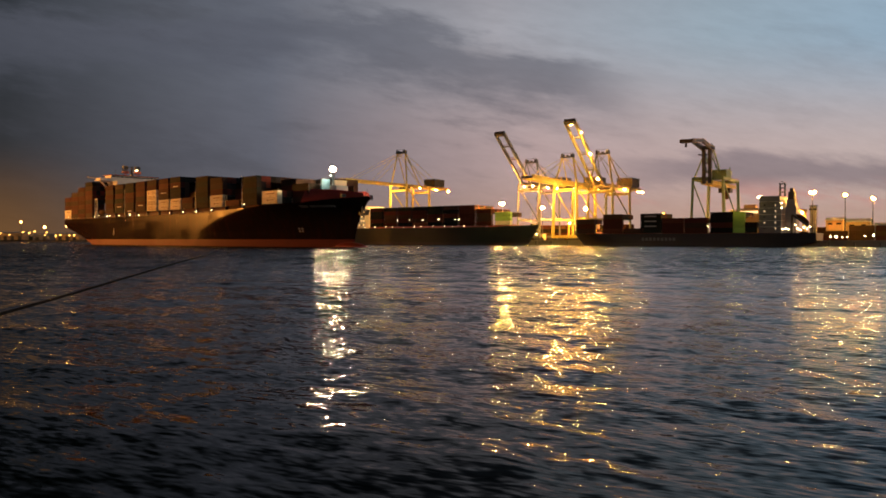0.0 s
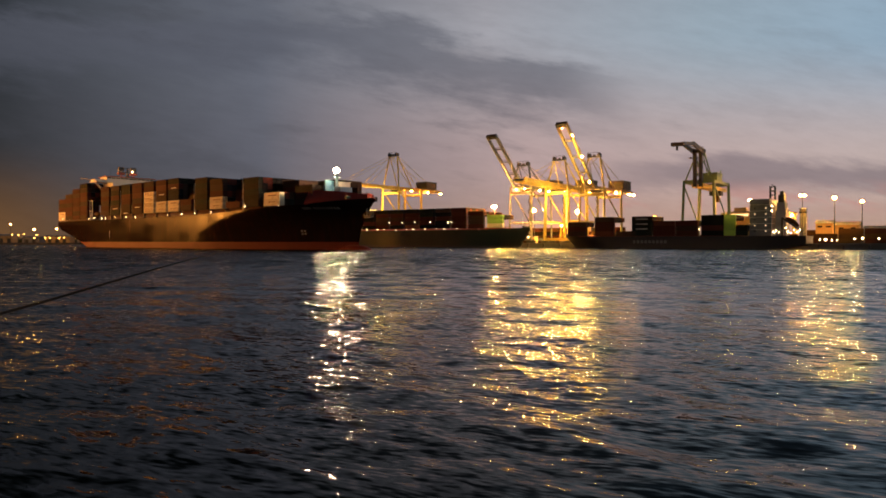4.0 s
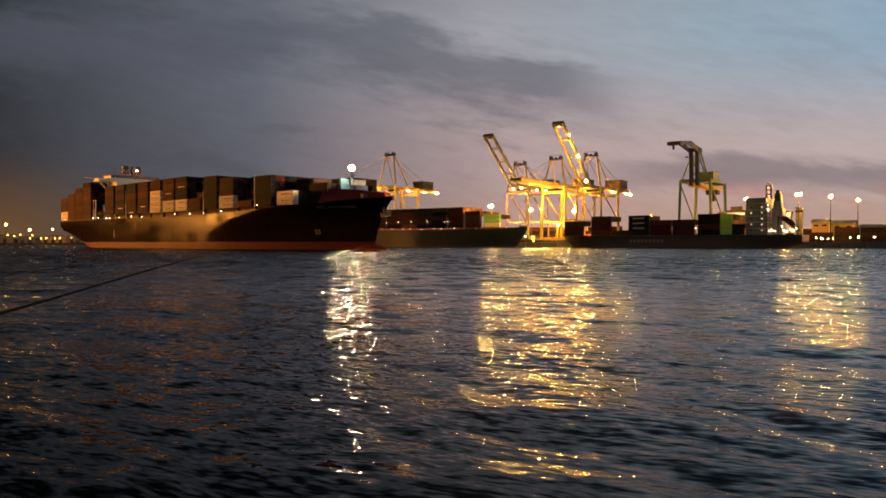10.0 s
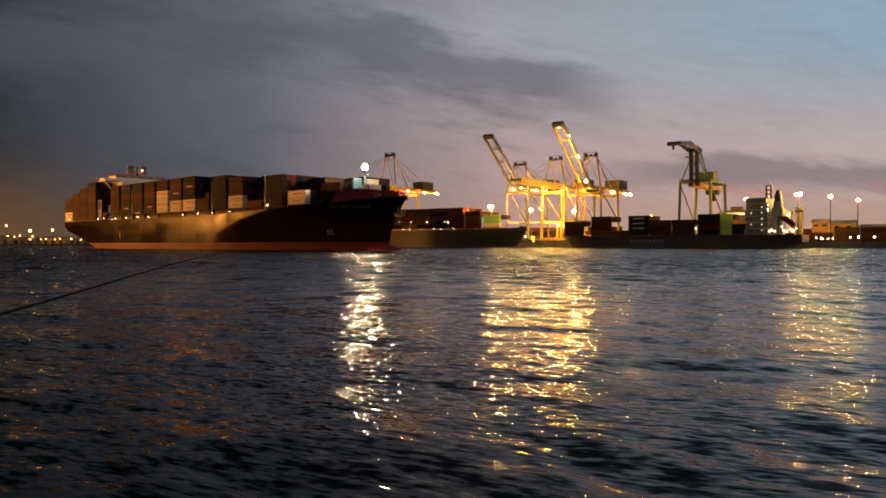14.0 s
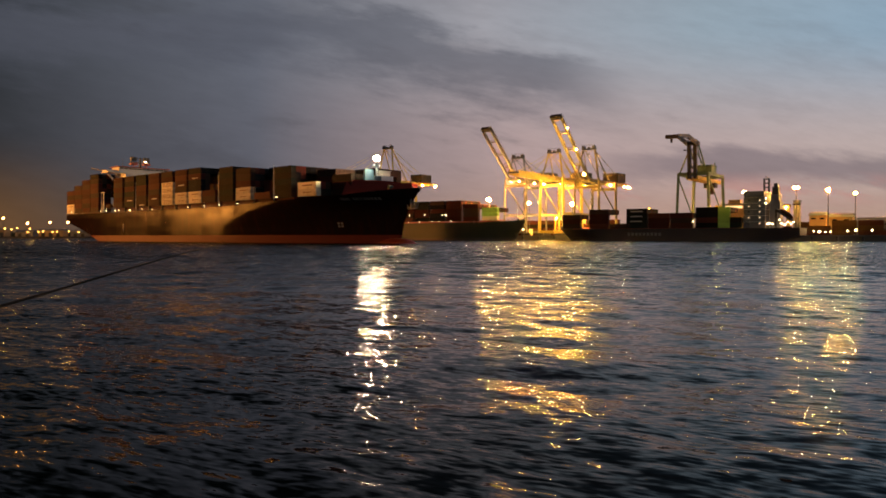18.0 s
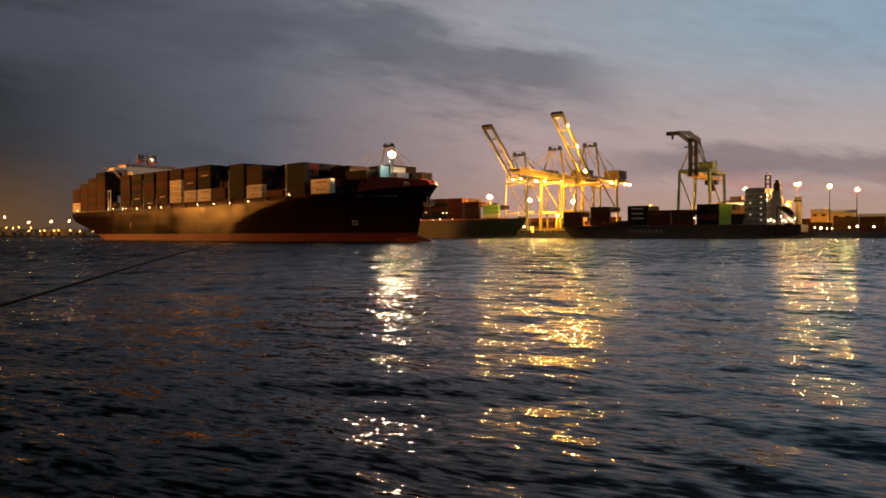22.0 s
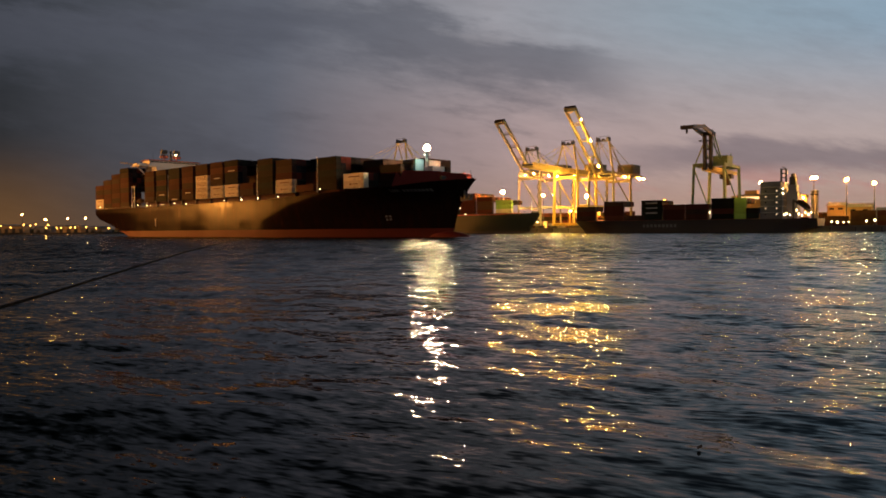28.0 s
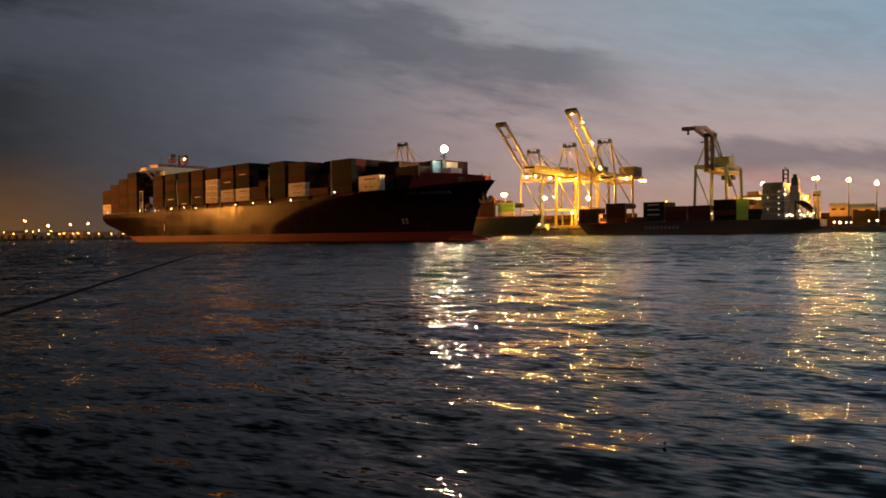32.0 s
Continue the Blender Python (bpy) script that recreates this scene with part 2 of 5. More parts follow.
WALL_OCHRE = material("ochre_warehouse_wall", (0.42, 0.27, 0.12), 0.8, 0, 0.2, 0.3, 0.3)
WALL_GREY = material("grey_warehouse_wall", (0.20, 0.19, 0.18), 0.8, 0, 0.2, 0.3, 0.3)
GLASS_DARK = material("dark_window_glass", (0.02, 0.022, 0.025), 0.08, 0, 0.05, 1, 0.05, bump=0)
ROPE = material("tarred_rope", (0.011, 0.010, 0.009), 0.9, 0, 0.4, 8, 0.2, bump=0.4, spec=0.05)
ROD_GREY = material("grey_rod_lacquer", (0.13, 0.12, 0.115), 0.7, 0, 0.1, 2, 0.1, bump=0)
MARK = material("pale_lettering_paint", (0.50, 0.48, 0.44), 0.6, 0, 0.1, 1, 0.2)
MARK_DULL = material("dull_lettering_paint", (0.20, 0.19, 0.175), 0.7, 0, 0.2, 1, 0.4)
MARK_DARK = material("brown_lettering_paint", (0.32, 0.17, 0.06), 0.6, 0, 0.1, 1, 0.2)
BOX_COLOURS = {
    "maroon": (0.085, 0.022, 0.017), "rust": (0.125, 0.040, 0.024), "green": (0.032, 0.045, 0.034), "olive": (0.044, 0.034, 0.026),
    "navy": (0.018, 0.022, 0.032), "brown": (0.065, 0.035, 0.024), "white": (0.86, 0.76, 0.55), "grey": (0.055, 0.055, 0.055),
    "red": (0.17, 0.032, 0.022), "lime": (0.33, 0.52, 0.12), "black": (0.022, 0.020, 0.020), "orange": (0.24, 0.12, 0.04)}
BOX_PAINT = {k: material(k + "_container_paint", c if k in ("white", "lime") else tuple((0.80 if k in ("maroon", "rust", "brown", "red") else 0.42) * v for v in c), 0.8, 0, 0.22, 0.7, 0.35, (0.05, 0.03, 0.02), 0.1, 0.25, 0.15) for k, c in BOX_COLOURS.items()}
LAMP_WHITE = glow_material("white_lamp", (1.0, 0.68, 0.38), 1300)
LAMP_SODIUM = glow_material("sodium_lamp", (1.0, 0.385, 0.07), 3000)
LAMP_CRANE = glow_material("crane_lamp", (1.0, 0.385, 0.055), 2500)
LAMP_DECK = glow_material("deck_lamp", (1.0, 0.70, 0.34), 16)
LAMP_SPIT = glow_material("bright_spit_lamp", (1.0, 0.40, 0.07), 90)
LAMP_SHORE = glow_material("shore_lamp", (1.0, 0.46, 0.08), 13)
LAMP_YARD = glow_material("bright_yard_lamp", (1.0, 0.50, 0.16), 550)
# dim glow for balls set behind lamps to imitate their bloom; no real glass
LAMP_HALO = glow_material("warm_lamp_halo", (1.0, 0.46, 0.16), 0.85)
LAMP_HALO_WHITE = glow_material("pale_lamp_halo", (1.0, 0.62, 0.38), 0.8)
LAMP_PORT = glow_material("lit_port", (1.0, 0.72, 0.40), 1.1)
LAMP_WINDOW = glow_material("lit_window", (1.0, 0.66, 0.28), 1.8)

# ---- mesh tools ----


def box(bm, x0, x1, y0, y1, z0, z1):
    v = [bm.verts.new((x, y, z)) for z in (z0, z1) for y in (y0, y1) for x in (x0, x1)]
    for f in ((0, 2, 3, 1), (4, 5, 7, 6), (0, 1, 5, 4), (2, 6, 7, 3), (0, 4, 6, 2), (1, 3, 7, 5)):
        bm.faces.new([v[i] for i in f])
    return v


def beam(bm, p, q, w, h=None):
    """A square bar from p to q."""
    h = h or w
    p, q = V(p), V(q)
    d = (q - p).normalized()
    side = d.cross(V((0, 0, 1)))
    side = side.normalized() if side.length > 1e-3 else V((1, 0, 0))
    up = side.cross(d).normalized()
    v = [bm.verts.new(c + side * (i * w / 2) + up * (j * h / 2)) for c in (p, q) for i, j in ((-1, -1), (1, -1), (1, 1), (-1, 1))]
    for f in ((0, 1, 2, 3), (7, 6, 5, 4), (0, 4, 5, 1), (1, 5, 6, 2), (2, 6, 7, 3), (3, 7, 4, 0)):
        bm.faces.new([v[i] for i in f])


def tube(bm, p, q, r, r2=None, n=10):
    r2 = r if r2 is None else r2
    p, q = V(p), V(q)
    d = (q - p).normalized()
    side = d.orthogonal().normalized()
    up = d.cross(side)
    ring = [[bm.verts.new(c + side * (k * math.cos(2 * math.pi * i / n)) + up * (k * math.sin(2 * math.pi * i / n))) for i in range(n)] for c, k in ((p, r), (q, r2))]
    for i in range(n):
        bm.faces.new((ring[0][i], ring[0][(i + 1) % n], ring[1][(i + 1) % n], ring[1][i]))
    bm.faces.new(ring[0][::-1])
    bm.faces.new(ring[1])


def ball(bm, c, r, flat=1.0):
    m = Matrix.Translation(c) @ Matrix.Diagonal((r, r, r * flat, 1))
    bmesh.ops.create_icosphere(bm, subdivisions=2, radius=1, matrix=m)


def mesh_of(name, bm, mat, smooth=False):
    bmesh.ops.recalc_face_normals(bm, faces=bm.faces)
    me = bpy.data.meshes.new(name)
    bm.to_mesh(me)
    bm.free()
    me.materials.append(mat)
    if smooth:
        for poly in me.polygons:
            poly.use_smooth = True
    return me


def part(name, bm, mat, parent, label="", smooth=False):
    ob = new(name, mesh_of(name, bm, mat, smooth))
    ob.parent = parent
    return tagged(ob, label)


def thing(name, m, label, category, group="", kind=""):
    ob = new(name)
    ob.matrix_world = m
    return tagged(ob, label, category, group, kind)


def shape(name, build, mat, parent, label="", smooth=False):
    bm = bmesh.new()
    build(bm)
    return part(name, bm, mat, parent, label, smooth)


def boxes(*dims):
    def build(bm):
        for d in dims:
            box(bm, *d)
    return build


def beams(*rows):
    def build(bm):
        for r in rows:
            beam(bm, *r)
    return build


def solid(name, m, build, mat, label, category, group="", kind=""):
    bm = bmesh.new()
    build(bm)
    ob = new(name, mesh_of(name, bm, mat))
    ob.matrix_world = m
    return tagged(ob, label, category, group, kind)

# ---- water ----
DRIFT = (-0.95, -0.45)
SEA = radians(46)
RIPPLE = radians(64)


def water_material():
    m = bpy.data.materials.new("harbour_water")
    m.use_nodes = True
    t = m.node_tree
    b = t.nodes["Principled BSDF"]
    b.inputs["Base Color"].default_value = (0.005, 0.008, 0.006, 1)
    b.inputs["Roughness"].default_value = 0.045
    b.inputs["Specular IOR Level"].default_value = 0.16
    b.inputs["IOR"].default_value = 1.33
    co = t.nodes.new("ShaderNodeTexCoord").outputs["Object"]
    # ripples drawn out along their crests
    mp = t.nodes.new("ShaderNodeMapping")
    mp.vector_type = "TEXTURE"
    mp.inputs["Rotation"].default_value = (0, 0, RIPPLE)
    mp.inputs["Scale"].default_value = (1.0, 3.4, 1.0)
    t.links.new(co, mp.inputs[0])
    sp_ = t.nodes.new("ShaderNodeSeparateXYZ")
    t.links.new(co, sp_.inputs[0])
    chop = step_node(t, sp_.outputs[1], 6.0, 150.0, 0.44, 1.32)
    gust = step_node(t, noise_node(t, co, 0.05, 2, 0.5), 0.35, 0.65, 0.75, 1.25)
    chop = math_node(t, "MULTIPLY", chop, gust)
    run = []
    for shift, size in (((0, 0, 0), 1.7), ((31.7, 12.3, 5.1), 1.9)):
        far = t.nodes.new("ShaderNodeVectorMath")
        t.links.new(mp.outputs[0], far.inputs[0])
        far.inputs[1].default_value = shift
        n = math_node(t, "ADD", math_node(t, "MULTIPLY", noise_node(t, far.outputs[0], 4.4, 1, 0.4), 0.52), math_node(t, "MULTIPLY", noise_node(t, far.outputs[0], 12.0, 1, 0.4), 0.48))
        run.append(math_node(t, "MULTIPLY", math_node(t, "SUBTRACT", n, 0.5), size))
    cs, sn = math.cos(RIPPLE), math.sin(RIPPLE)
    tx = math_node(t, "SUBTRACT", math_node(t, "MULTIPLY", run[0], cs), math_node(t, "MULTIPLY", run[1], sn))
    ty = math_node(t, "ADD", math_node(t, "MULTIPLY", run[0], sn), math_node(t, "MULTIPLY", run[1], cs))
    # far out only the near faces of the waves show
    lean = step_node(t, sp_.outputs[1], 8.0, 80.0)
    face = math_node(t, "MULTIPLY", math_node(t, "ABSOLUTE", ty), -1.0)
    ty = math_node(t, "ADD", math_node(t, "MULTIPLY", ty, math_node(t, "SUBTRACT", 1.0, lean)), math_node(t, "MULTIPLY", face, lean))
    tilt = t.nodes.new("ShaderNodeCombineXYZ")
    t.links.new(math_node(t, "MULTIPLY", tx, chop), tilt.inputs[0])
    t.links.new(math_node(t, "MULTIPLY", ty, chop), tilt.inputs[1])
    nm = t.nodes.new("ShaderNodeNewGeometry").outputs["Normal"]
    add = t.nodes.new("ShaderNodeVectorMath")
    t.links.new(nm, add.inputs[0])
    t.links.new(tilt.outputs[0], add.inputs[1])
    unit = t.nodes.new("ShaderNodeVectorMath")
    unit.operation = "NORMALIZE"
    t.links.new(add.outputs[0], unit.inputs[0])
    t.links.new(unit.outputs[0], b.inputs["Normal"])
    return m


def water_sheet():
    ys = [-4800.0, -1500.0, -400.0, -60.0, -20.0, -8.0, 2.0]
    while ys[-1] < 4700:
        y = ys[-1]
        ys.append(y + 0.15 + 0.0028 * max(0.0, y - 20) + 0.03 * max(0.0, y - 470))
    ys = np.array(ys)
    us = np.linspace(-1, 1, 640)
    wide = 26 + 0.68 * np.maximum(ys, 0)
    xs = np.concatenate([np.full((len(ys), 1), -4800.0), wide[:, None] * us[None, :], np.full((len(ys), 1), 4800.0)], 1)
    yy = np.repeat(ys[:, None], xs.shape[1], 1)
    gap = np.maximum(np.gradient(ys), 2 * wide / 640)[:, None]
    rng = np.random.default_rng(4)
    zz = np.zeros_like(xs)
    out = np.clip((ys - 25) / 90, 0, 1)[:, None]
    for lam in np.geomspace(0.55, 8.0, 60):
        # short chop under the bank, longer seas rolling in further out
        long_ = min(1.0, max(0.0, (lam - 1.8) / 1.5))
        way = SEA + 0.35 * long_ + rng.normal(0, 0.55)
        ph = rng.uniform(0, 6.28)
        k = 2 * math.pi / lam
        amp = 0.0195 * (1.6 / max(lam, 1.6)) ** 0.3 / k * np.clip((lam / gap - 3) / 3, 0, 1) * (0.6 + out * (1.1 * long_ - 0.1 * (1 - long_)))
        a = k * (xs * math.cos(way) + yy * math.sin(way)) + ph
        zz += amp * (np.sin(a) + 0.25 * np.cos(2 * a))
    zz[:, (0, -1)] = 0
    zz[:6] = 0
    nr, nc = xs.shape
    me = bpy.data.meshes.new("water")
    co = np.stack([xs, yy, zz], 2).reshape(-1, 3)
    i = (np.arange(nr - 1)[:, None] * nc + np.arange(nc - 1)[None, :]).reshape(-1)
    quads = np.stack([i, i + 1, i + nc + 1, i + nc], 1)
    me.vertices.add(len(co))
    me.vertices.foreach_set("co", co.astype(np.float32).reshape(-1))
    me.loops.add(quads.size)
    me.loops.foreach_set("vertex_index", quads.astype(np.int32).reshape(-1))
    me.polygons.add(len(quads))
    me.polygons.foreach_set("loop_start", np.arange(0, quads.size, 4, dtype=np.int32))
    me.update(calc_edges=True)
    me.polygons.foreach_set("use_smooth", np.ones(len(quads), dtype=bool))
    me.materials.append(water_material())
    return tagged(new("water", me), "dark rippling harbour water at dusk", "water", kind="structure")


water = water_sheet()

# ---- land ----


def slab(name, m, dims, mat, label, kind="structure", category="ground"):
    return solid(name, m, boxes(dims), mat, label, category, kind=kind)


slab("ground", QUAY, (-330, 900, 30.2, 900, -3, 3.2), ASPHALT, "dark asphalt container yard behind the quay")
slab("pavement", QUAY, (-330, 900, 29, 30.2, -3, 3.5), CONCRETE, "concrete quay edge with worn coping")


def shore_land(bm):
    # low spit with an uneven crest
    n, m2 = 90, 6
    rows = []
    for i in range(n + 1):
        x = -1500 + 1350 * i / n
        row = []
        for j in range(m2 + 1):
            w = j / m2
            y = 845 + 0.05 * abs(x) + 160 * w + 6 * noise.noise(V((x * 0.02, w, 0)))
            z = -1 + 4.2 * min(1, w * 5) + 1.3 * noise.noise(V((x * 0.03, w * 5, 2))) * w
            row.append(bm.verts.new((x, y, z)))
        rows.append(row)
    for i in range(n):
        for j in range(m2):
            bm.faces.new((rows[i][j], rows[i + 1][j], rows[i + 1][j + 1], rows[i][j + 1]))


solid("ground", pose(0, 0, 0), shore_land, EARTH, "low dark spit of land across the water", "ground", kind="structure")


def shore_scrub(bm):
    rng = random.Random(7)
    for i in range(420):
        x = rng.uniform(-900, -330)
        y = 870 + 0.05 * abs(x) + rng.uniform(10, 120)
        r = rng.uniform(1.5, 4.2)
        m = Matrix.Translation((x, y, 3 + r * 0.3)) @ Matrix.Diagonal((r * rng.uniform(0.8, 1.8), r, r * rng.uniform(0.6, 1.2), 1))
        got = bmesh.ops.create_icosphere(bm, subdivisions=1, radius=1, matrix=m)
        for v in got["verts"]:
            v.co += V((rng.uniform(-0.5, 0.5), rng.uniform(-0.5, 0.5), rng.uniform(-0.5, 0.5)))


solid("shore_scrub", pose(0, 0, 0), shore_scrub, LEAF, "dark scrub along the far spit", "scrub", kind="stuff")

# ---- hulls ----


def hull_grid(bm, stations, levels, half, top, bottom, lo, hi, stem):
    """Both sides of a hull between two heights; levels: 0 to 1 from lo to the lesser of hi and the sheer."""
    for side in (1, -1):
        grid = []
        for a in stations:
            t = min(hi, top(a)) if hi < 99 else top(a)
            row = []
            for w in levels:
                z = lo + (t - lo) * w
                z = max(z, min(bottom(a), t))
                row.append(bm.verts.new((min(a, stem(z)), side * half(a, z), z)))
            grid.append(row)
        for i in range(len(stations) - 1):
            for j in range(len(levels) - 1):
                q = (grid[i][j], grid[i + 1][j], grid[i + 1][j + 1], grid[i][j + 1])
                bm.faces.new(q if side > 0 else q[::-1])
    bmesh.ops.remove_doubles(bm, verts=bm.verts, dist=0.02)


def deck_grid(bm, stations, half, top, sink=0.15):
    rows = [[bm.verts.new((a, y * half(a, top(a)), top(a) - sink)) for y in (1, 0, -1)] for a in stations]
    for i in range(len(rows) - 1):
        for j in range(2):
            bm.faces.new((rows[i][j], rows[i + 1][j], rows[i + 1][j + 1], rows[i][j + 1]))


def end_plate(bm, a, half, z0, z1, n=6):
    vs = [bm.verts.new((a, half(a, z0 + (z1 - z0) * i / n), z0 + (z1 - z0) * i / n)) for i in range(n + 1)]
    vs += [bm.verts.new((a, -half(a, z0 + (z1 - z0) * i / n), z0 + (z1 - z0) * i / n)) for i in range(n, -1, -1)]
    bm.faces.new(vs)


# ---- freight containers ----
LONG, WIDE, TALL = 12.19, 2.44, 2.87
BOX_MESH = {}


def container_mesh(colour):
    """One forty-foot box along x: corner posts, rails, ribbed sides and a door end."""
    if colour in BOX_MESH:
        return BOX_MESH[colour]
    bm = bmesh.new()
    L, W, H = LONG / 2, WIDE / 2, TALL
    for sx_ in (-1, 1):
        for sy_ in (-1, 1):
            box(bm, *sorted((sx_ * L, sx_ * (L - 0.16))), *sorted((sy_ * W, sy_ * (W - 0.16))), 0, H - 0.02)
    for sy_ in (-1, 1):
        for z in ((0, 0.16), (H - 0.14, H - 0.02)):
            box(bm, -L + 0.16, L - 0.16, *sorted((sy_ * W, sy_ * (W - 0.1))), *z)
        # ribbed side sheet
        n = 44
        cols = []
        for i in range(n + 1):
            x = -L + 0.16 + (LONG - 0.32) * i / n
            y = sy_ * (W - (0.02 if (i // 2) % 2 else 0.07))
            cols.append((bm.verts.new((x, y, 0.16)), bm.verts.new((x, y, H - 0.14))))
        for p, q in zip(cols, cols[1:]):
            bm.faces.new((p[0], q[0], q[1], p[1]))
    box(bm, -L + 0.05, L - 0.05, -W + 0.09, W - 0.09, 0.1, H - 0.05)
    for y in (-0.85, -0.3, 0.3, 0.85):
        tube(bm, (L - 0.02, y, 0.12), (L - 0.02, y, H - 0.12), 0.03, n=5)
    BOX_MESH[colour] = mesh_of("container", bm, BOX_PAINT[colour])
    return BOX_MESH[colour]


WORDS = {"maroon": "dark maroon", "rust": "rust-red", "green": "dark green", "olive": "olive", "navy": "navy blue", "brown": "brown", "white": "off-white",
         "grey": "grey", "red": "bright red", "lime": "light green", "black": "near-black", "orange": "orange"}


def put_box(parent, colour, x, y, z, label=False, turn=0):
    ob = new("container", container_mesh(colour))
    ob.parent = parent
    ob.matrix_local = pose(x, y, z, 0, 0, turn)
    if label:
        tagged(ob, WORDS[colour] + " ribbed freight container")
    return ob


def joined_boxes(parent, places, name="inner_cargo"):
    """Boxes deep in the stacks, joined; (colour, x, y, z)."""
    bm = bmesh.new()
    for _, x, y, z in places:
        box(bm, x - LONG / 2, x + LONG / 2, y - WIDE / 2, y + WIDE / 2, z, z + TALL - 0.03)
    ob = part(name, bm, BOX_PAINT["brown"], parent, "ribbed containers in the inner rows of the stacks")
    return tagged(ob, kind="stuff")


# ---- the great container ship under way ----
def ship_pose(t):
    run = 2.07 * t + 0.001245 * t * t - 0.0000209 * t ** 3
    mid = radians(-43.54 + 0.01095 * t / 2)
    return pose(-33.45 + run * math.cos(mid), 303.55 + run * math.sin(mid), 0, 0, 0, -43.54 + 0.01095 * t)


BEAM = 21.4


def ramp(x, *pts):
    for (x0, y0), (x1, y1) in zip(pts, pts[1:]):
        if x <= x1:
            return y0 + (y1 - y0) * min(1, max(0, (x - x0) / (x1 - x0)))
    return pts[-1][1]


def stem_at(z):
    z = max(0, z)
    return -10.4 + 0.17 * z + 7.6 * (z / 21) ** 2.6


def ship_half(a, z):
    # where the flat side ends and the bow begins to draw in
    shoulder = ramp(z, (-1, -114), (3.4, -111), (7, -108), (10, -100), (13, -90), (15.6, -76), (17.2, -64), (19, -51), (22, -44))
    power = ramp(z, (0, 1.5), (10, 1.65), (21, 2.0))
    u = min(1, max(0, (stem_at(z) - a) / (stem_at(z) - shoulder)))
    b = BEAM * (1 - (1 - u) ** power)
    v = (a + 300) / 62
    if v < 1:
        b *= 1 - 0.42 * (1 - v) ** 1.5 * (1 - min(1, max(0, z - 2) / 12))
    return b


def ship_top(a):
    return ramp(a, (-300, 16.6), (-105, 16.6), (-45, 18.6), (-26, 19.5), (-14, 20.6), (1, 21.6))


def ship_bottom(a):
    v = (a + 300) / 54
    return -1.0 if v >= 1 else -1.0 + 12 * (1 - v) ** 1.15


def bow_stations(last, n):
    # close together towards the stem
    return [0.6 - 130 * (i / n) ** 1.35 for i in range(n)] + [-130 - (last - 130) * i / 30 for i in range(31)]


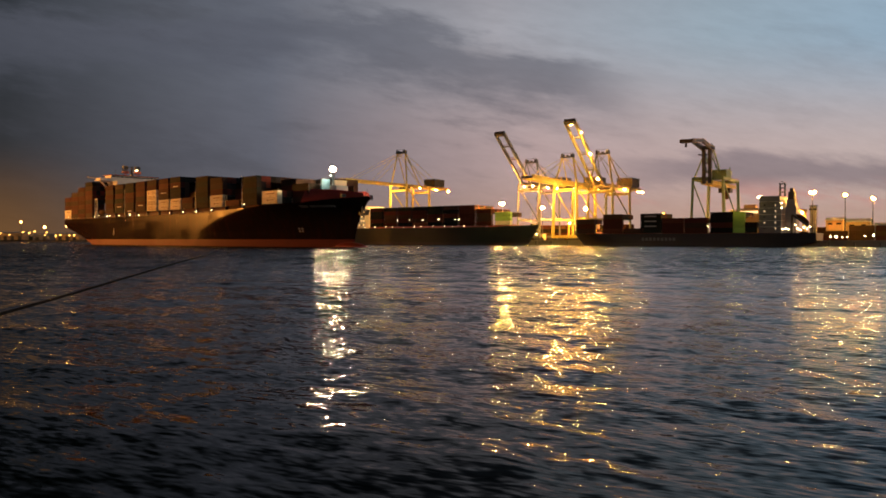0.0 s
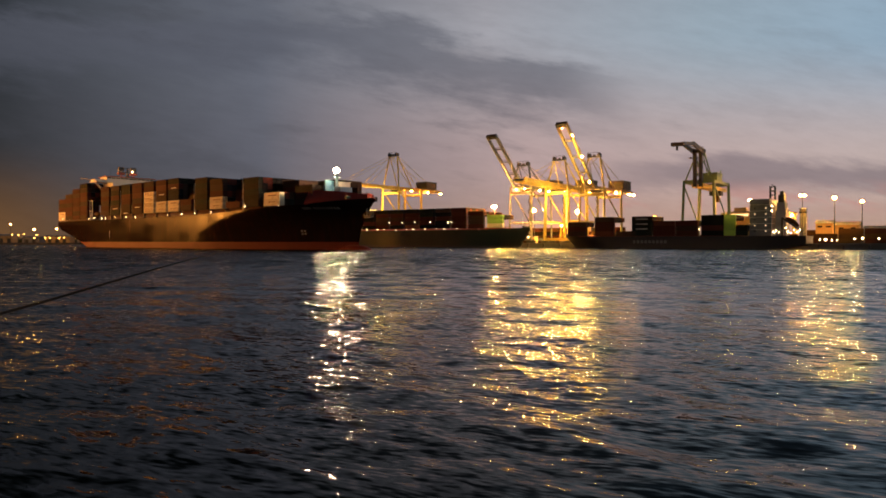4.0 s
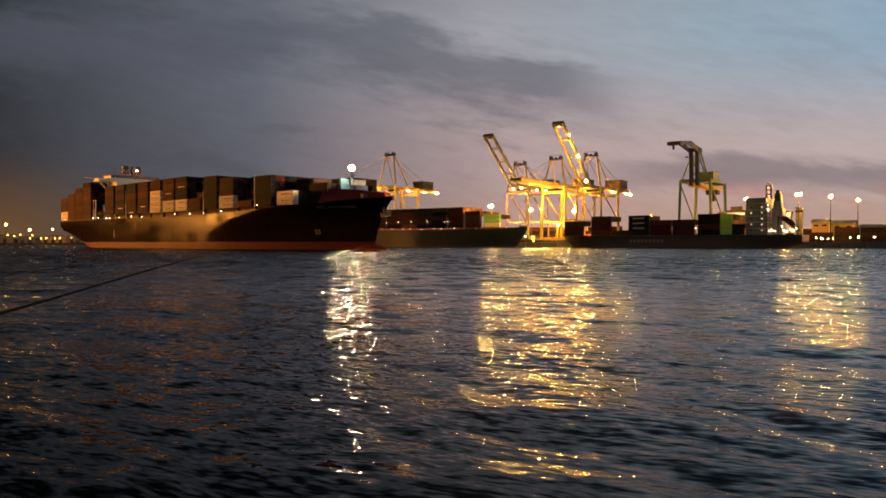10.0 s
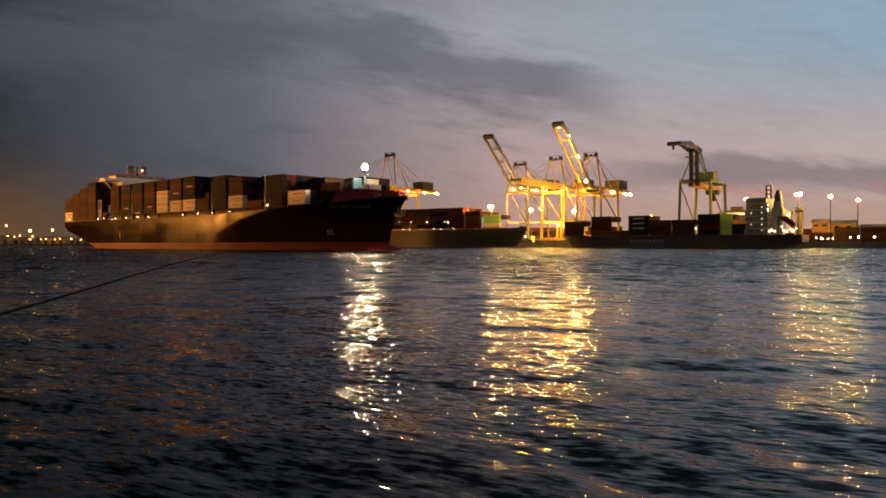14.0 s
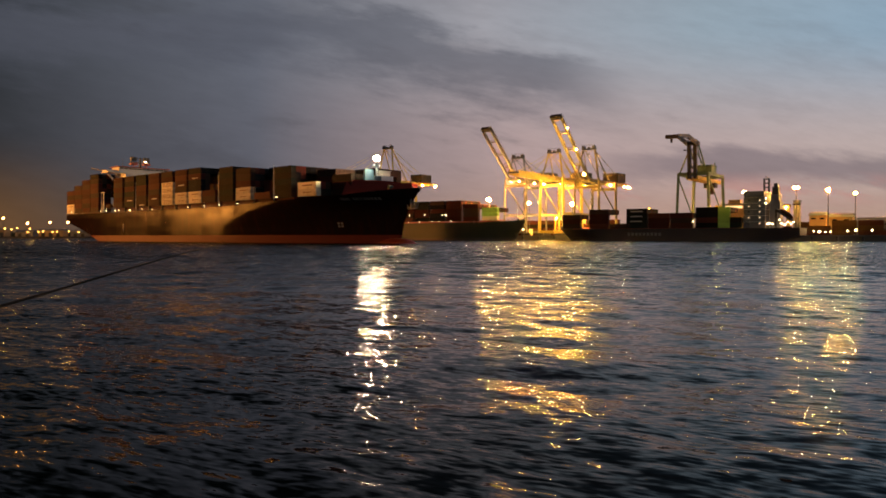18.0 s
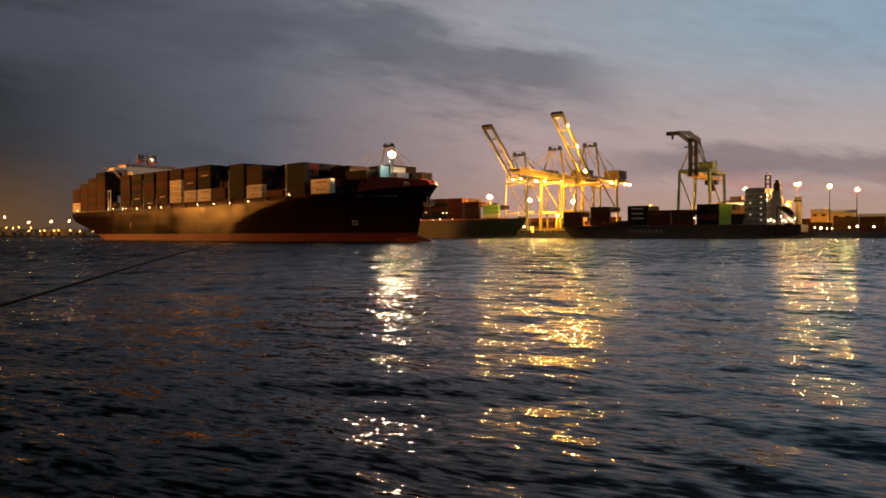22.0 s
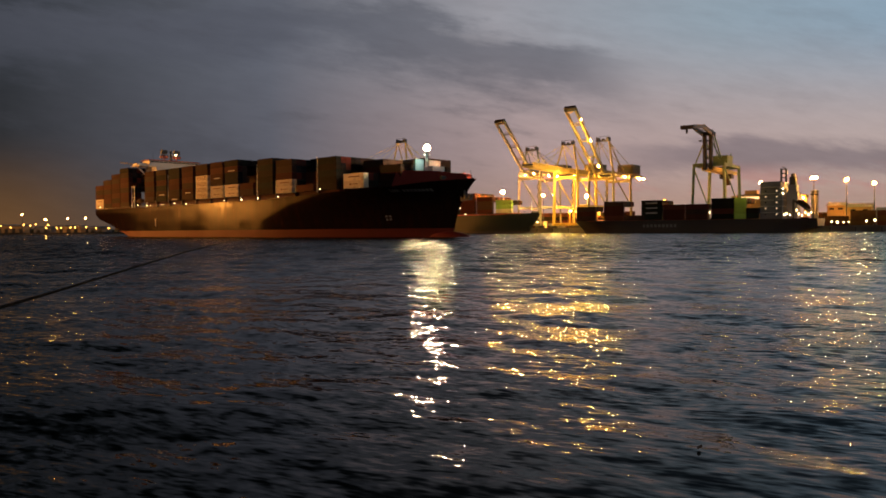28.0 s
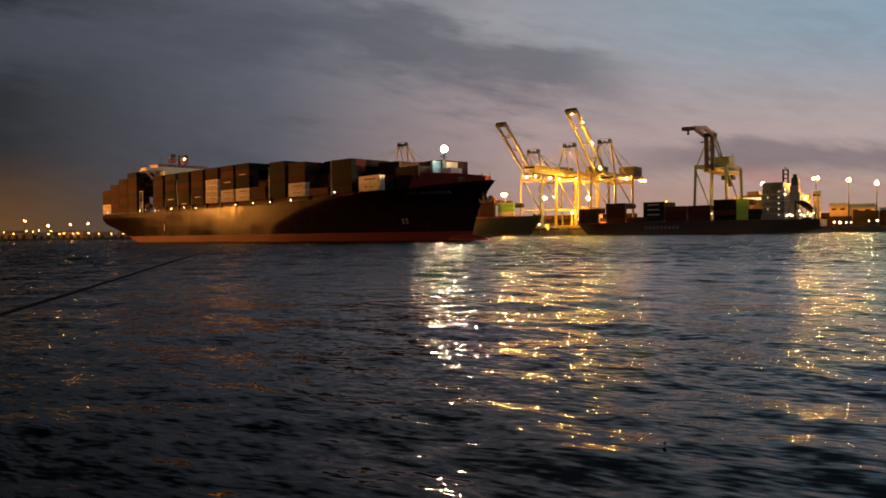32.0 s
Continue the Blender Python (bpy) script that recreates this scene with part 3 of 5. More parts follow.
def container_ship():
    ship = thing("container_ship", ship_pose(0), "large black-hulled container ship with red boot-top, stacked with containers, under way", "ship")
    st = bow_stations(300, 72)

    up = [i / 20 for i in range(21)]
    shape("hull", lambda bm: (hull_grid(bm, st, up, ship_half, ship_top, ship_bottom, 3.4, 100, stem_at), end_plate(bm, -300, ship_half, 11, 16.6)), HULL_BLACK, ship, "black hull with an amber-tinted sheen", True)
    shape("boot_topping", lambda bm: hull_grid(bm, st, [0, 0.25, 0.5, 0.75, 1], ship_half, lambda a: 3.4, ship_bottom, -1.0, 3.4, stem_at), BOOT_RED, ship, "red antifouling band along the waterline", True)

    def bulb(bm):
        m = Matrix.Translation((-14.5, 0, -0.3)) @ Matrix.Diagonal((12.4, 3.4, 2.7, 1))
        bmesh.ops.create_uvsphere(bm, u_segments=24, v_segments=14, radius=1, matrix=m)
    shape("bulbous_bow", bulb, BOOT_RED, ship, "red bulb just awash", True)
    shape("deck", lambda bm: deck_grid(bm, st, ship_half, ship_top), DECK_RED, ship)

    def bulwark(bm):
        # red-painted plating round the forecastle, sloping inboard
        for side in (1, -1):
            prev = None
            for i in range(25):
                a = -27 + 24.5 * i / 24
                wide = ship_half(a, 20.5)
                b0, b1 = side * max(0.0, 0.95 * wide - 0.2), side * max(0.0, 0.78 * wide - 0.2)
                z0, z1 = ship_top(a) - 0.3, ramp(a, (-27, 25.4), (-12, 24.6), (-2, 23.0))
                cur = [bm.verts.new((a, b0, z0)), bm.verts.new((a, b1, z1)), bm.verts.new((a, b1 - side * 0.25, z1)), bm.verts.new((a, b0 - side * 0.25, z0))]
                if prev:
                    for j in range(4):
                        bm.faces.new((prev[j], cur[j], cur[(j + 1) % 4], prev[(j + 1) % 4]))
                prev = cur
    shape("breakwater", bulwark, BREAKWATER_RED, ship, "rust-red breakwater round the forecastle")
    # rail of the forecastle
    for a in (-1.5, -5, -9):
        shape("rail_post", beams(((a, 0, 21), (a, 0, 24.6), 0.12)), STEEL_DARK, ship)
    # anchors in their pockets
    for side in (1, -1):
        def anchor(bm, side=side):
            y = side * (ship_half(-4.2, 15.5) + 0.5)
            beam(bm, (-4.4, y, 17.4), (-3.6, y + side * 0.3, 14.0), 0.7)
            beam(bm, (-5.8, y, 13.9), (-1.6, y, 14.3), 0.9)
            beam(bm, (-5.6, y, 13.9), (-6.2, y, 15.6), 0.6)
            beam(bm, (-1.8, y, 14.3), (-1.2, y, 16.0), 0.6)
            tube(bm, (-4.4, y - side * 1.0, 17.6), (-4.4, y + side * 0.3, 17.2), 0.8)
        shape("anchor", anchor, STEEL_DARK, ship, "black anchor housed at the bow")
    # name on the bow and draught marks, too small to read
    for side in (1, -1):
        for x0, x1 in ((-29.5, -25.5), (-24.5, -13.5)):
            def plate(bm, side=side, x0=x0, x1=x1):
                k = 8
                for i in range(k):
                    xa, xb = x0 + (x1 - x0) * i / k, x0 + (x1 - x0) * (i + 0.7) / k
                    quad = [(xa, 17.2), (xb, 17.2), (xb, 18.2), (xa, 18.2)]
                    bm.faces.new([bm.verts.new((x, side * (ship_half(x, z) + 0.06), z)) for x, z in quad])
            shape("lettering", plate, MARK_DULL, ship, "pale bars of a ship's name")

        def marks(bm, side=side):
            for x in (-38, -36.4):
                for z in (6.6, 7.8):
                    bm.faces.new([bm.verts.new((x + i, side * (ship_half(x + i, z + j) + 0.06), z + j)) for i, j in ((0, 0), (1.1, 0), (1.1, 0.8), (0, 0.8))])
        shape("lettering", marks, MARK_DULL, ship, "pale bow-thruster mark")

    # hatch coamings under the stacks
    for a in SHIP_BAYS:
        b = 0.93 * min(ship_half(a, 18), ship_half(a + LONG, 18))
        shape("hatch_coaming", boxes((a, a + LONG, -b, b, ship_top(a + 6) - 0.3, base_of(a) - 0.05)), BOX_PAINT["maroon"], ship)
    # lashing bridges between the bays
    for a in SHIP_BAYS:
        b = 0.97 * ship_half(a, 18)

        def lash(bm, a=a, b=b):
            for y in (-b, -b / 2, 0, b / 2, b):
                beam(bm, (a - 0.9, y, ship_top(a) - 0.2), (a - 0.9, y, base_of(a) + 5.2), 0.3)
            for z in (base_of(a) + 2.6, base_of(a) + 5.2):
                beam(bm, (a - 0.9, -b, z), (a - 0.9, b, z), 0.25)
        shape("lashing_bridge", lash, STEEL_DARK, ship)
    # pale ladders on the lashing bridges
    for a in (-66.7, -111.9, -199.6):
        def ladder(bm, a=a):
            for y in (-BEAM + 0.15, -BEAM + 0.65):
                beam(bm, (a, y, 18.5), (a, y, 33.0), 0.10)
            for i in range(29):
                beam(bm, (a, -BEAM + 0.15, 18.7 + 0.5 * i), (a, -BEAM + 0.65, 18.7 + 0.5 * i), 0.08)
        tagged(shape("ladder", ladder, SHIP_WHITE, ship, "pale ladder between two bays"), kind="stuff")
    stow(ship)
    deckhouse(ship)
    foremast(ship)

    def deck_rail(bm):
        for y in (-BEAM + 0.1, BEAM - 0.1):
            for z in (17.1, 17.6):
                beam(bm, (-298, y, z), (-70, y, z), 0.07)
            for i in range(58):
                beam(bm, (-298 + 4 * i, y, 16.5), (-298 + 4 * i, y, 17.6), 0.07)
    tagged(shape("railing", deck_rail, STEEL_DARK, ship, "thin deck railing"), "thin dark steel deck railing", kind="stuff")
    for a, z in ((-292, 18.4), (-246, 18.0), (-238, 18.2), (-226, 17.6), (-221, 17.6), (-207, 17.6), (-192, 17.8), (-179, 17.2), (-140.5, 17.6), (-125, 17.6), (-111, 17.6), (-95, 17.8),
                 (-64.5, 19.6), (-57.5, 19.8), (-54.5, 19.9), (-43, 19.4)):
        y = -ship_half(a, 17) + 0.05
        shape("deck_lamp", lambda bm, a=a, y=y, z=z: ball(bm, (a, y, z), 0.21), LAMP_DECK, ship, "small lit deck lamp")
    shape("draught_scale", boxes((-215.2, -214.8, -BEAM - 0.05, -BEAM + 0.1, 6, 10)), MARK, ship, "pale draught scale")
    return ship


# left end of each bay from the bow aft, and tiers at the starboard side
SHIP_BAYS = [-36.6, -49.4, -66.0, -81.3, -96.6, -111.2, -127.0, -140.3, -154.2, -168.9, -183.9, -198.8, -213.7, -228.4, -262.0, -274.6, -287.2, -299.6]


def base_of(a):
    return 19.2 if a > -240 else 17.4


# bay: tiers starboard side outward, inner top tiers, number of empty outer rows, colours from below
BAY_PLAN = {
    -36.6: (3, 4, 0, "brown maroon olive olive"), -49.4: (2, 4, 0, "white white maroon brown"), -66.0: (5, 5, 0, "olive olive green olive green"),
    -81.3: (5, 5, 3, "rust rust rust navy black"), -96.6: (5, 5, 0, "white white maroon brown brown"), -111.2: (6, 6, 0, "olive green olive olive green olive"),
    -127.0: (2, 6, 0, "brown maroon"), -140.3: (6, 6, 0, "white white navy navy maroon black"), -154.2: (6, 6, 0, "white white brown rust rust maroon"),
    -168.9: (6, 6, 0, "white white white white maroon brown"), -183.9: (6, 6, 0, "brown maroon brown rust maroon maroon"), -198.8: (6, 6, 0, "brown brown maroon rust green green"),
    -213.7: (6, 6, 0, "green brown green maroon olive brown"), -228.4: (6, 6, 0, "brown maroon brown maroon brown maroon"), -262.0: (8, 8, 0, "brown maroon maroon brown rust maroon brown black"),
    -274.6: (7, 7, 0, "maroon brown rust maroon maroon brown maroon"), -287.2: (6, 6, 0, "brown maroon maroon brown maroon brown"), -299.6: (5, 5, 0, "white white maroon brown maroon")}


def stow(ship):
    rng = random.Random(3)
    kinds = ["maroon", "rust", "green", "olive", "navy", "brown", "grey", "black", "red"]
    inner = []
    for a in SHIP_BAYS:
        side_tiers, top, skip, named = BAY_PLAN[a]
        colours = named.split()
        z0 = base_of(a)
        b = min(ship_half(a, 18), ship_half(a + LONG, 19)) if a > -60 else BEAM
        rows = int((2 * b + 0.3) / 2.5)
        if a == -36.6:
            rows = 11
        if a == -49.4:
            rows = 17
        x = a + LONG / 2
        for r in range(rows):
            y = -(rows - 1) * 1.25 + 2.5 * r
            outer = r < (skip or 0)
            tiers = top
            if r == 0 and not skip:
                tiers = side_tiers
            if a == -49.4 and r < 4:
                tiers = 2
            if a == -66.0 and r > 7:
                tiers = 4
            if a == -127.0 and r < 4:
                tiers = 2
            if a == -36.6:
                tiers = 3 if r < 5 else 4
            if a == -81.3 and r < 3:
                tiers = (1, 1, 3)[r]
            for k in range(tiers):
                z = z0 + (TALL if a not in (-111.2, -66.0) else 2.59) * k
                face = r == skip or r == 0 or (a == -49.4 and r == 4) or (a == -127.0 and r <= 4) or (a == -36.6 and r < 6) or (a == -81.3 and r <= 3)
                if face:
                    c = colours[k] if k < len(colours) else rng.choice(kinds)
                    ob = put_box(ship, c, x, y, z, True)
                    if c == "white":
                        lettered(ob, a, k)
                    if r == 0 and (a, k) in ((-183.9, 1), (-213.7, 1), (-198.8, 0), (-154.2, 3), (-140.3, 4)):
                        shape("lettering", boxes((-2.6, 3.4, -WIDE / 2 - 0.012, -WIDE / 2 + 0.02, 0.5, 0.95)), MARK, ob, "pale bar of writing")
                elif (r < 5 and k >= tiers - 1) or (r < 3 and a in (-49.4, -66.0, -262.0, -96.6)):
                    put_box(ship, rng.choice(kinds), x, y, z, False)
                elif k == tiers - 1 or r == rows - 1 or r == 1:
                    inner.append(("brown", x, y, z))
    joined_boxes(ship, inner)


def lettered(ob, a, k):
    """Unreadable writing on a white box: rows of bars on its outer side."""
    def build(bm):
        if a == -168.9:
            for z in (0.75, 1.45, 2.1):
                box(bm, -4.8, 4.4, -WIDE / 2 - 0.012, -WIDE / 2 + 0.02, z, z + 0.26)
        elif k == 1:
            box(bm, -3.0, 3.6, -WIDE / 2 - 0.012, -WIDE / 2 + 0.02, 1.3, 1.75)
        else:
            box(bm, -2.4, -1.2, -WIDE / 2 - 0.012, -WIDE / 2 + 0.02, 1.2, 1.9)
            box(bm, -0.6, 3.0, -WIDE / 2 - 0.012, -WIDE / 2 + 0.02, 1.4, 1.7)
    shape("lettering", build, MARK_DARK, ob, "brown bars of writing")


def deckhouse(ship):
    house = shape("deckhouse", boxes((-246.5, -232, -12.5, 12.5, 16.5, 40.4)), SHIP_WHITE, ship, "cream-white accommodation block")
    shape("bridge_deck", boxes((-245.5, -234, -21.5, 21.5, 40.4, 40.9), (-245, -235, -15, 15, 40.9, 44.0)), SHIP_WHITE, ship, "cream bridge with wings over the full beam")
    for i in range(11):
        y = -13.5 + 2.7 * i
        shape("window", boxes((-235, -234.94, y - 1.1, y + 1.1, 43.0, 43.7)), GLASS_DARK, house)
    for side in (1, -1):
        shape("bridge_wing", boxes((-243, -236.5, side * 18.2 - 3.3, side * 18.2 + 3.3, 40.9, 42.2)), SHIP_WHITE, ship, "cream bridge wing")
        shape("wing_strut", beams(((-239, side * 20.5, 40.4), (-239, side * 15, 35.0), 0.8), ((-239, side * 16.5, 40.4), (-239, side * 14, 38.0), 0.5)), SHIP_WHITE, ship)
    shape("wheelhouse_roof", boxes((-246.2, -233.6, -15.8, 15.8, 44.0, 44.4)), DECK_RED, ship, "dark red wheelhouse roof")

    def mast(bm):
        tube(bm, (-240, 0, 44.4), (-240, 0, 50.8), 0.9, 0.5)
        beam(bm, (-240, -6.2, 47.8), (-240, 5.8, 47.8), 0.45)
        beam(bm, (-240, -2.4, 50.2), (-240, 2.4, 50.2), 0.35)
    shape("radar_mast", mast, STEEL_DARK, ship, "dark radar mast over the bridge")
    for y in (-4.2, 3.6):
        shape("radar_scanner", lambda bm, y=y: (tube(bm, (-240, y, 47.9), (-240, y, 48.6), 0.35), box(bm, -240.8, -239.2, y - 1.7, y + 1.7, 48.6, 51.0)), STEEL_DARK, ship, "dark radar scanner on the mast")
        shape("mast_platform", lambda bm, y=y: (tube(bm, (-240, y, 44.4), (-240, y, 46.2), 0.35), box(bm, -241.4, -238.6, y - 1.9, y + 1.9, 46.2, 47.5)), DECK_RED, ship, "rust-red platform under a scanner")
    shape("whip_aerial", lambda bm: tube(bm, (-244, -9, 44.4), (-244, -9, 49.4), 0.09), STEEL_DARK, ship)
    shape("mast_lamp", lambda bm: ball(bm, (-238.0, 2.2, 48.3), 0.55), LAMP_DECK, ship, "lit masthead lamp")
    shape("provision_crane", beams(((-252, -14, 40.6), (-252, -14, 42.6), 0.7), ((-252, -14, 42.4), (-266, -19, 44.6), 0.5)), CRANE_GREY, ship, "pale provision crane jib over the stern stacks")
    # lit working space in the gap before the aft stacks
    shape("gangway_frame", beams(((-248.5, -20, 17), (-248.5, -20, 29), 0.35), ((-245, -20, 17), (-245, -20, 29), 0.35), ((-249, -20, 29), (-244, -20, 29), 0.4), ((-249, -20, 22.8), (-244, -20, 22.8), 0.3), ((-248.5, -20, 17), (-245, -20, 22.8), 0.25)), SHIP_WHITE, ship, "white open stair frame")
    shape("lifeboat", lambda bm: bmesh.ops.create_uvsphere(bm, u_segments=14, v_segments=8, radius=1, matrix=Matrix.Translation((-240, -18.6, 20.6)) @ Matrix.Diagonal((4.2, 1.5, 1.5, 1))), BOX_PAINT["orange"], ship, "orange enclosed lifeboat", True)


def foremast(ship):
    shape("foremast", lambda bm: (tube(bm, (-21.2, -3.1, 20), (-21.2, -3.1, 33.4), 0.75, 0.45), beam(bm, (-21.2, -5.1, 31.4), (-21.2, -1.1, 31.4), 0.35)), SHIP_BLUE, ship, "pale blue foremast")
    shape("ladder", beams(*[((-20.4, -3.4, 22 + 0.8 * k), (-20.4, -2.8, 22 + 0.8 * k), 0.06) for k in range(14)], ((-20.4, -3.4, 21), (-20.4, -3.4, 33), 0.08), ((-20.4, -2.8, 21), (-20.4, -2.8, 33), 0.08)), STEEL_DARK, ship)
    # added disc that blocks the lamp's light from the mast below
    shape("lamp_blocker", lambda bm: tube(bm, (-20.4, -3.7, 32.7), (-20.4, -3.7, 32.9), 0.8, 0.8, 20), STEEL_DARK, ship, "dark disc added to keep lamplight off the mast")
    lamp = shape("mast_flood_lamp", lambda bm: ball(bm, (-20.2, -4.0, 34.2), 1.15, 0.95), LAMP_WHITE, ship, "glaring white flood lamp on the foremast")
    # bloom of the mast lamp, made as a dim glowing ball
    shape("lamp_halo", lambda bm: ball(bm, (-21.4, -2.75, 34.2), 1.6, 0.95), LAMP_HALO_WHITE, lamp, "glowing ball added as a halo round the lamp")
    shape("mast_house", boxes((-22.9, -21.4, -1.8, 4.6, 20.4, 29.4), (-22.95, -21.3, -2.0, 4.8, 29.4, 29.6)), SHIP_WHITE, ship, "white mast house lit by the lamp")
    shape("mast_store", boxes((-22.9, -21.9, -8.6, -4.0, 20.4, 29.8)), STORE_BLUE, ship, "blue store beside the mast")
    shape("deck_locker", boxes((-20.0, -15.6, -5.6, 0.8, 20.6, 26.8)), SHIP_BLUE, ship, "pale blue deck locker")
    shape("windlass", lambda bm: (tube(bm, (-11, -4, 22), (-11, 4, 22), 1.0), box(bm, -12, -10, -5, -4, 20, 23)), STEEL_DARK, ship)
    for y in (-6.5, 6.5):
        shape("mooring_winch", lambda bm, y=y: (tube(bm, (-9, y - 1.5, 22.0), (-9, y + 1.5, 22.0), 0.7), box(bm, -9.8, -8.2, y + 1.5, y + 2.3, 20.8, 22.8)), STEEL_DARK, ship)


ship = container_ship()

# ---- moored ships ----


def plain_half(a, z, length, beam_, top_z, bow):
    """a: 0 at the stern, length at the bow."""
    u = min(1, max(0, (length - bow * (1 - max(0, z) / top_z) - a) / (0.22 * length)))
    b = beam_ / 2 * (1 - (1 - u) ** ramp(z, (0, 1.7), (top_z, 2.5)))
    v = min(1, max(0, a / (0.16 * length)))
    return b * (0.72 + 0.28 * v ** 0.6 + (1 - v) * 0.26 * min(1, max(0, z / top_z)))


def moored_hull(name, m, length, beam_, top_z, bow, paint, label, band, fc):
    ship2 = thing(name, m, label, "ship", "ships moored along the quay")
    half = lambda a, z: plain_half(a, z, length, beam_, top_z, bow)
    top = lambda a: ramp(a, (0, top_z), (length * 0.86, top_z), (length * 0.9, top_z + fc), (length, top_z + fc + 0.8))
    low = lambda a: ramp(a, (0, top_z * 0.45), (length * 0.1, -1.0), (length, -1.0))
    stem = lambda z: length - bow * (1 - max(0, z) / top_z)
    st = [length * (1 - (i / 30) ** 1.6) for i in range(31)]
    shape("hull", lambda bm: (hull_grid(bm, st, [i / 8 for i in range(9)], half, top, low, band, 100, stem), end_plate(bm, 0, half, top_z * 0.45, top_z)), paint, ship2, "", True)
    shape("boot_topping", lambda bm: hull_grid(bm, st, [0, 0.5, 1], half, lambda a: band, low, -1.0, band, stem), STEEL_DARK, ship2, "dark waterline band", True)
    shape("deck", lambda bm: deck_grid(bm, st, half, top), DECK_RED, ship2)
    side = lambda i: (length * i / 40, -half(length * i / 40, top_z) + 0.1, top(length * i / 40))

    def rails(bm):
        for i in range(39):
            p, q = side(i), side(i + 1)
            beam(bm, p, (p[0], p[1], p[2] + 1.2), 0.1)
            for h in (0.6, 1.2):
                beam(bm, (p[0], p[1], p[2] + h), (q[0], q[1], q[2] + h), 0.07)
    tagged(shape("railing", rails, STEEL_DARK, ship2), "thin dark steel deck railing", kind="stuff")
    return ship2


def stacks(ship_m, group, base, plan, seed, rows_deep, pitch=2.5, side=-1, reach=11.5, length=1.0):
    """Rows of boxes along a moored ship: (x, tiers, colours); each box stands by itself."""
    rng = random.Random(seed)
    names = ["maroon", "rust", "green", "brown", "olive", "navy", "grey"]
    for x, tiers, named in plan:
        cols = named.split()
        for k in range(tiers):
            for r in range(rows_deep if k == tiers - 1 else 1):
                c = cols[k % len(cols)] if r == 0 else rng.choice(names)
                ob = new("container", container_mesh(c))
                ob.matrix_world = ship_m @ pose(x, side * (reach - pitch * r), base + TALL * k) @ Matrix.Diagonal((length, 1, 1, 1))
                tagged(ob, WORDS[c] + (" short" if length < 1 else "") + " ribbed freight container stowed on a moored ship", "container", group)
                if r == 0 and x == 86.5 and k:
                    shape("lettering", boxes((-3.4, 3.6, side * WIDE / 2 - 0.02, side * WIDE / 2 + 0.02, 0.9, 1.5)), MARK, ob, "pale bar of writing")


# first ship, bow towards the gap in the berths
M2 = at(-202, 14)
second = moored_hull("container_ship", M2, 192, 28, 12.2, 8, HULL_GREEN, "grey-green container ship moored under the cranes", 1.6, 0.6)
rng2 = random.Random(11)
plan2 = []
for i in range(8):
    x = 59 + 13.9 * i
    t2 = 4 if i == 7 else 5
    plan2.append((x, t2, " ".join(rng2.choice(["maroon", "brown", "rust", "green", "maroon", "navy"]) for _ in range(t2))))
stacks(M2, "containers on the grey-green ship", 13.2, plan2, 5, 10)
stacks(M2, "containers on the grey-green ship", 13.6, [(169.5, 3, "white lime lime")], 6, 6, reach=8.2)
shape("hatch_coaming", boxes((52, 158, -12.4, 12.4, 12.0, 13.15), (158, 177, -8.9, 8.9, 12.0, 13.55)), DECK_RED, second)
shape("accommodation", boxes((34, 47, -12, 12, 12.2, 27.0), (35.5, 45, -13.5, 13.5, 27.0, 29.6)), SHIP_WHITE, second, "white accommodation block in yellow light")
for lv in range(4):
    for i in range(5):
        shape("window", boxes((35.4 + 2.4 * i, 36.5 + 2.4 * i, -12.05, -11.9, 14.2 + 3.2 * lv, 15.4 + 3.2 * lv)), LAMP_WINDOW if (i + lv) % 3 else GLASS_DARK, second)
shape("bow_mast", lambda bm: tube(bm, (186, 0, 12.5), (186, 0, 21.5), 0.35, 0.2), SHIP_WHITE, second, "white bow mast")
shape("foremast", lambda bm: tube(bm, (162.9, 1.5, 12.2), (162.9, 1.5, 27.8), 0.3, 0.2), SHIP_WHITE, second, "white mast with a deck flood lamp")
shape("mast_flood_lamp", lambda bm: (ball(bm, (162.9, 1.3, 28.4), 0.95), ball(bm, (161.4, 1.3, 28.4), 0.7)), LAMP_SODIUM, second, "glowing sodium flood lamp")
shape("windlass", lambda bm: (tube(bm, (188, -3, 13.9), (188, 3, 13.9), 0.8), box(bm, 187, 189, 3, 4, 12.8, 14.8)), STEEL_DARK, second)
for i in range(11):
    shape("deck_lamp", lambda bm, i=i: ball(bm, (48 + 9.2 * i + (i % 3) * 1.5, -13.8, 13.0), 0.24), LAMP_DECK, second, "small lit deck lamp")
for x, z in ((80, 18), (92, 18.2), (104, 18), (118, 18), (133, 17.6), (136, 17.6)):
    shape("lashing_lamp", lambda bm, x=x, z=z: ball(bm, (x, -12.9, z), 0.28), LAMP_DECK, second, "small lit lamp between the stacks")

# second ship, bow towards the gap, accommodation aft
M3 = at(158, 12.2, 0, 180)
third = moored_hull("container_ship", M3, 141, 24, 7.3, 7, HULL_DARK, "dark-hulled feeder container ship moored at the quay", 0.9, 1.2)
shape("hatch_coaming", boxes((32, 128, -10.6, 10.6, 7.1, 7.45)), DECK_RED, third)
for x, tiers, cols, rows_ in ((128, 3, "brown maroon brown", 5), (110, 4, "rust maroon maroon brown", 7), (96.5, 1, "brown", 7), (86.5, 4, "green green green olive", 8), (73.5, 3, "maroon maroon rust", 8),
                              (60.5, 3, "rust brown maroon", 8), (46.5, 4, "black maroon black black", 8)):
    stacks(M3, "containers on the dark feeder", 7.5, [(x, tiers, cols)], int(x), rows_, side=1)
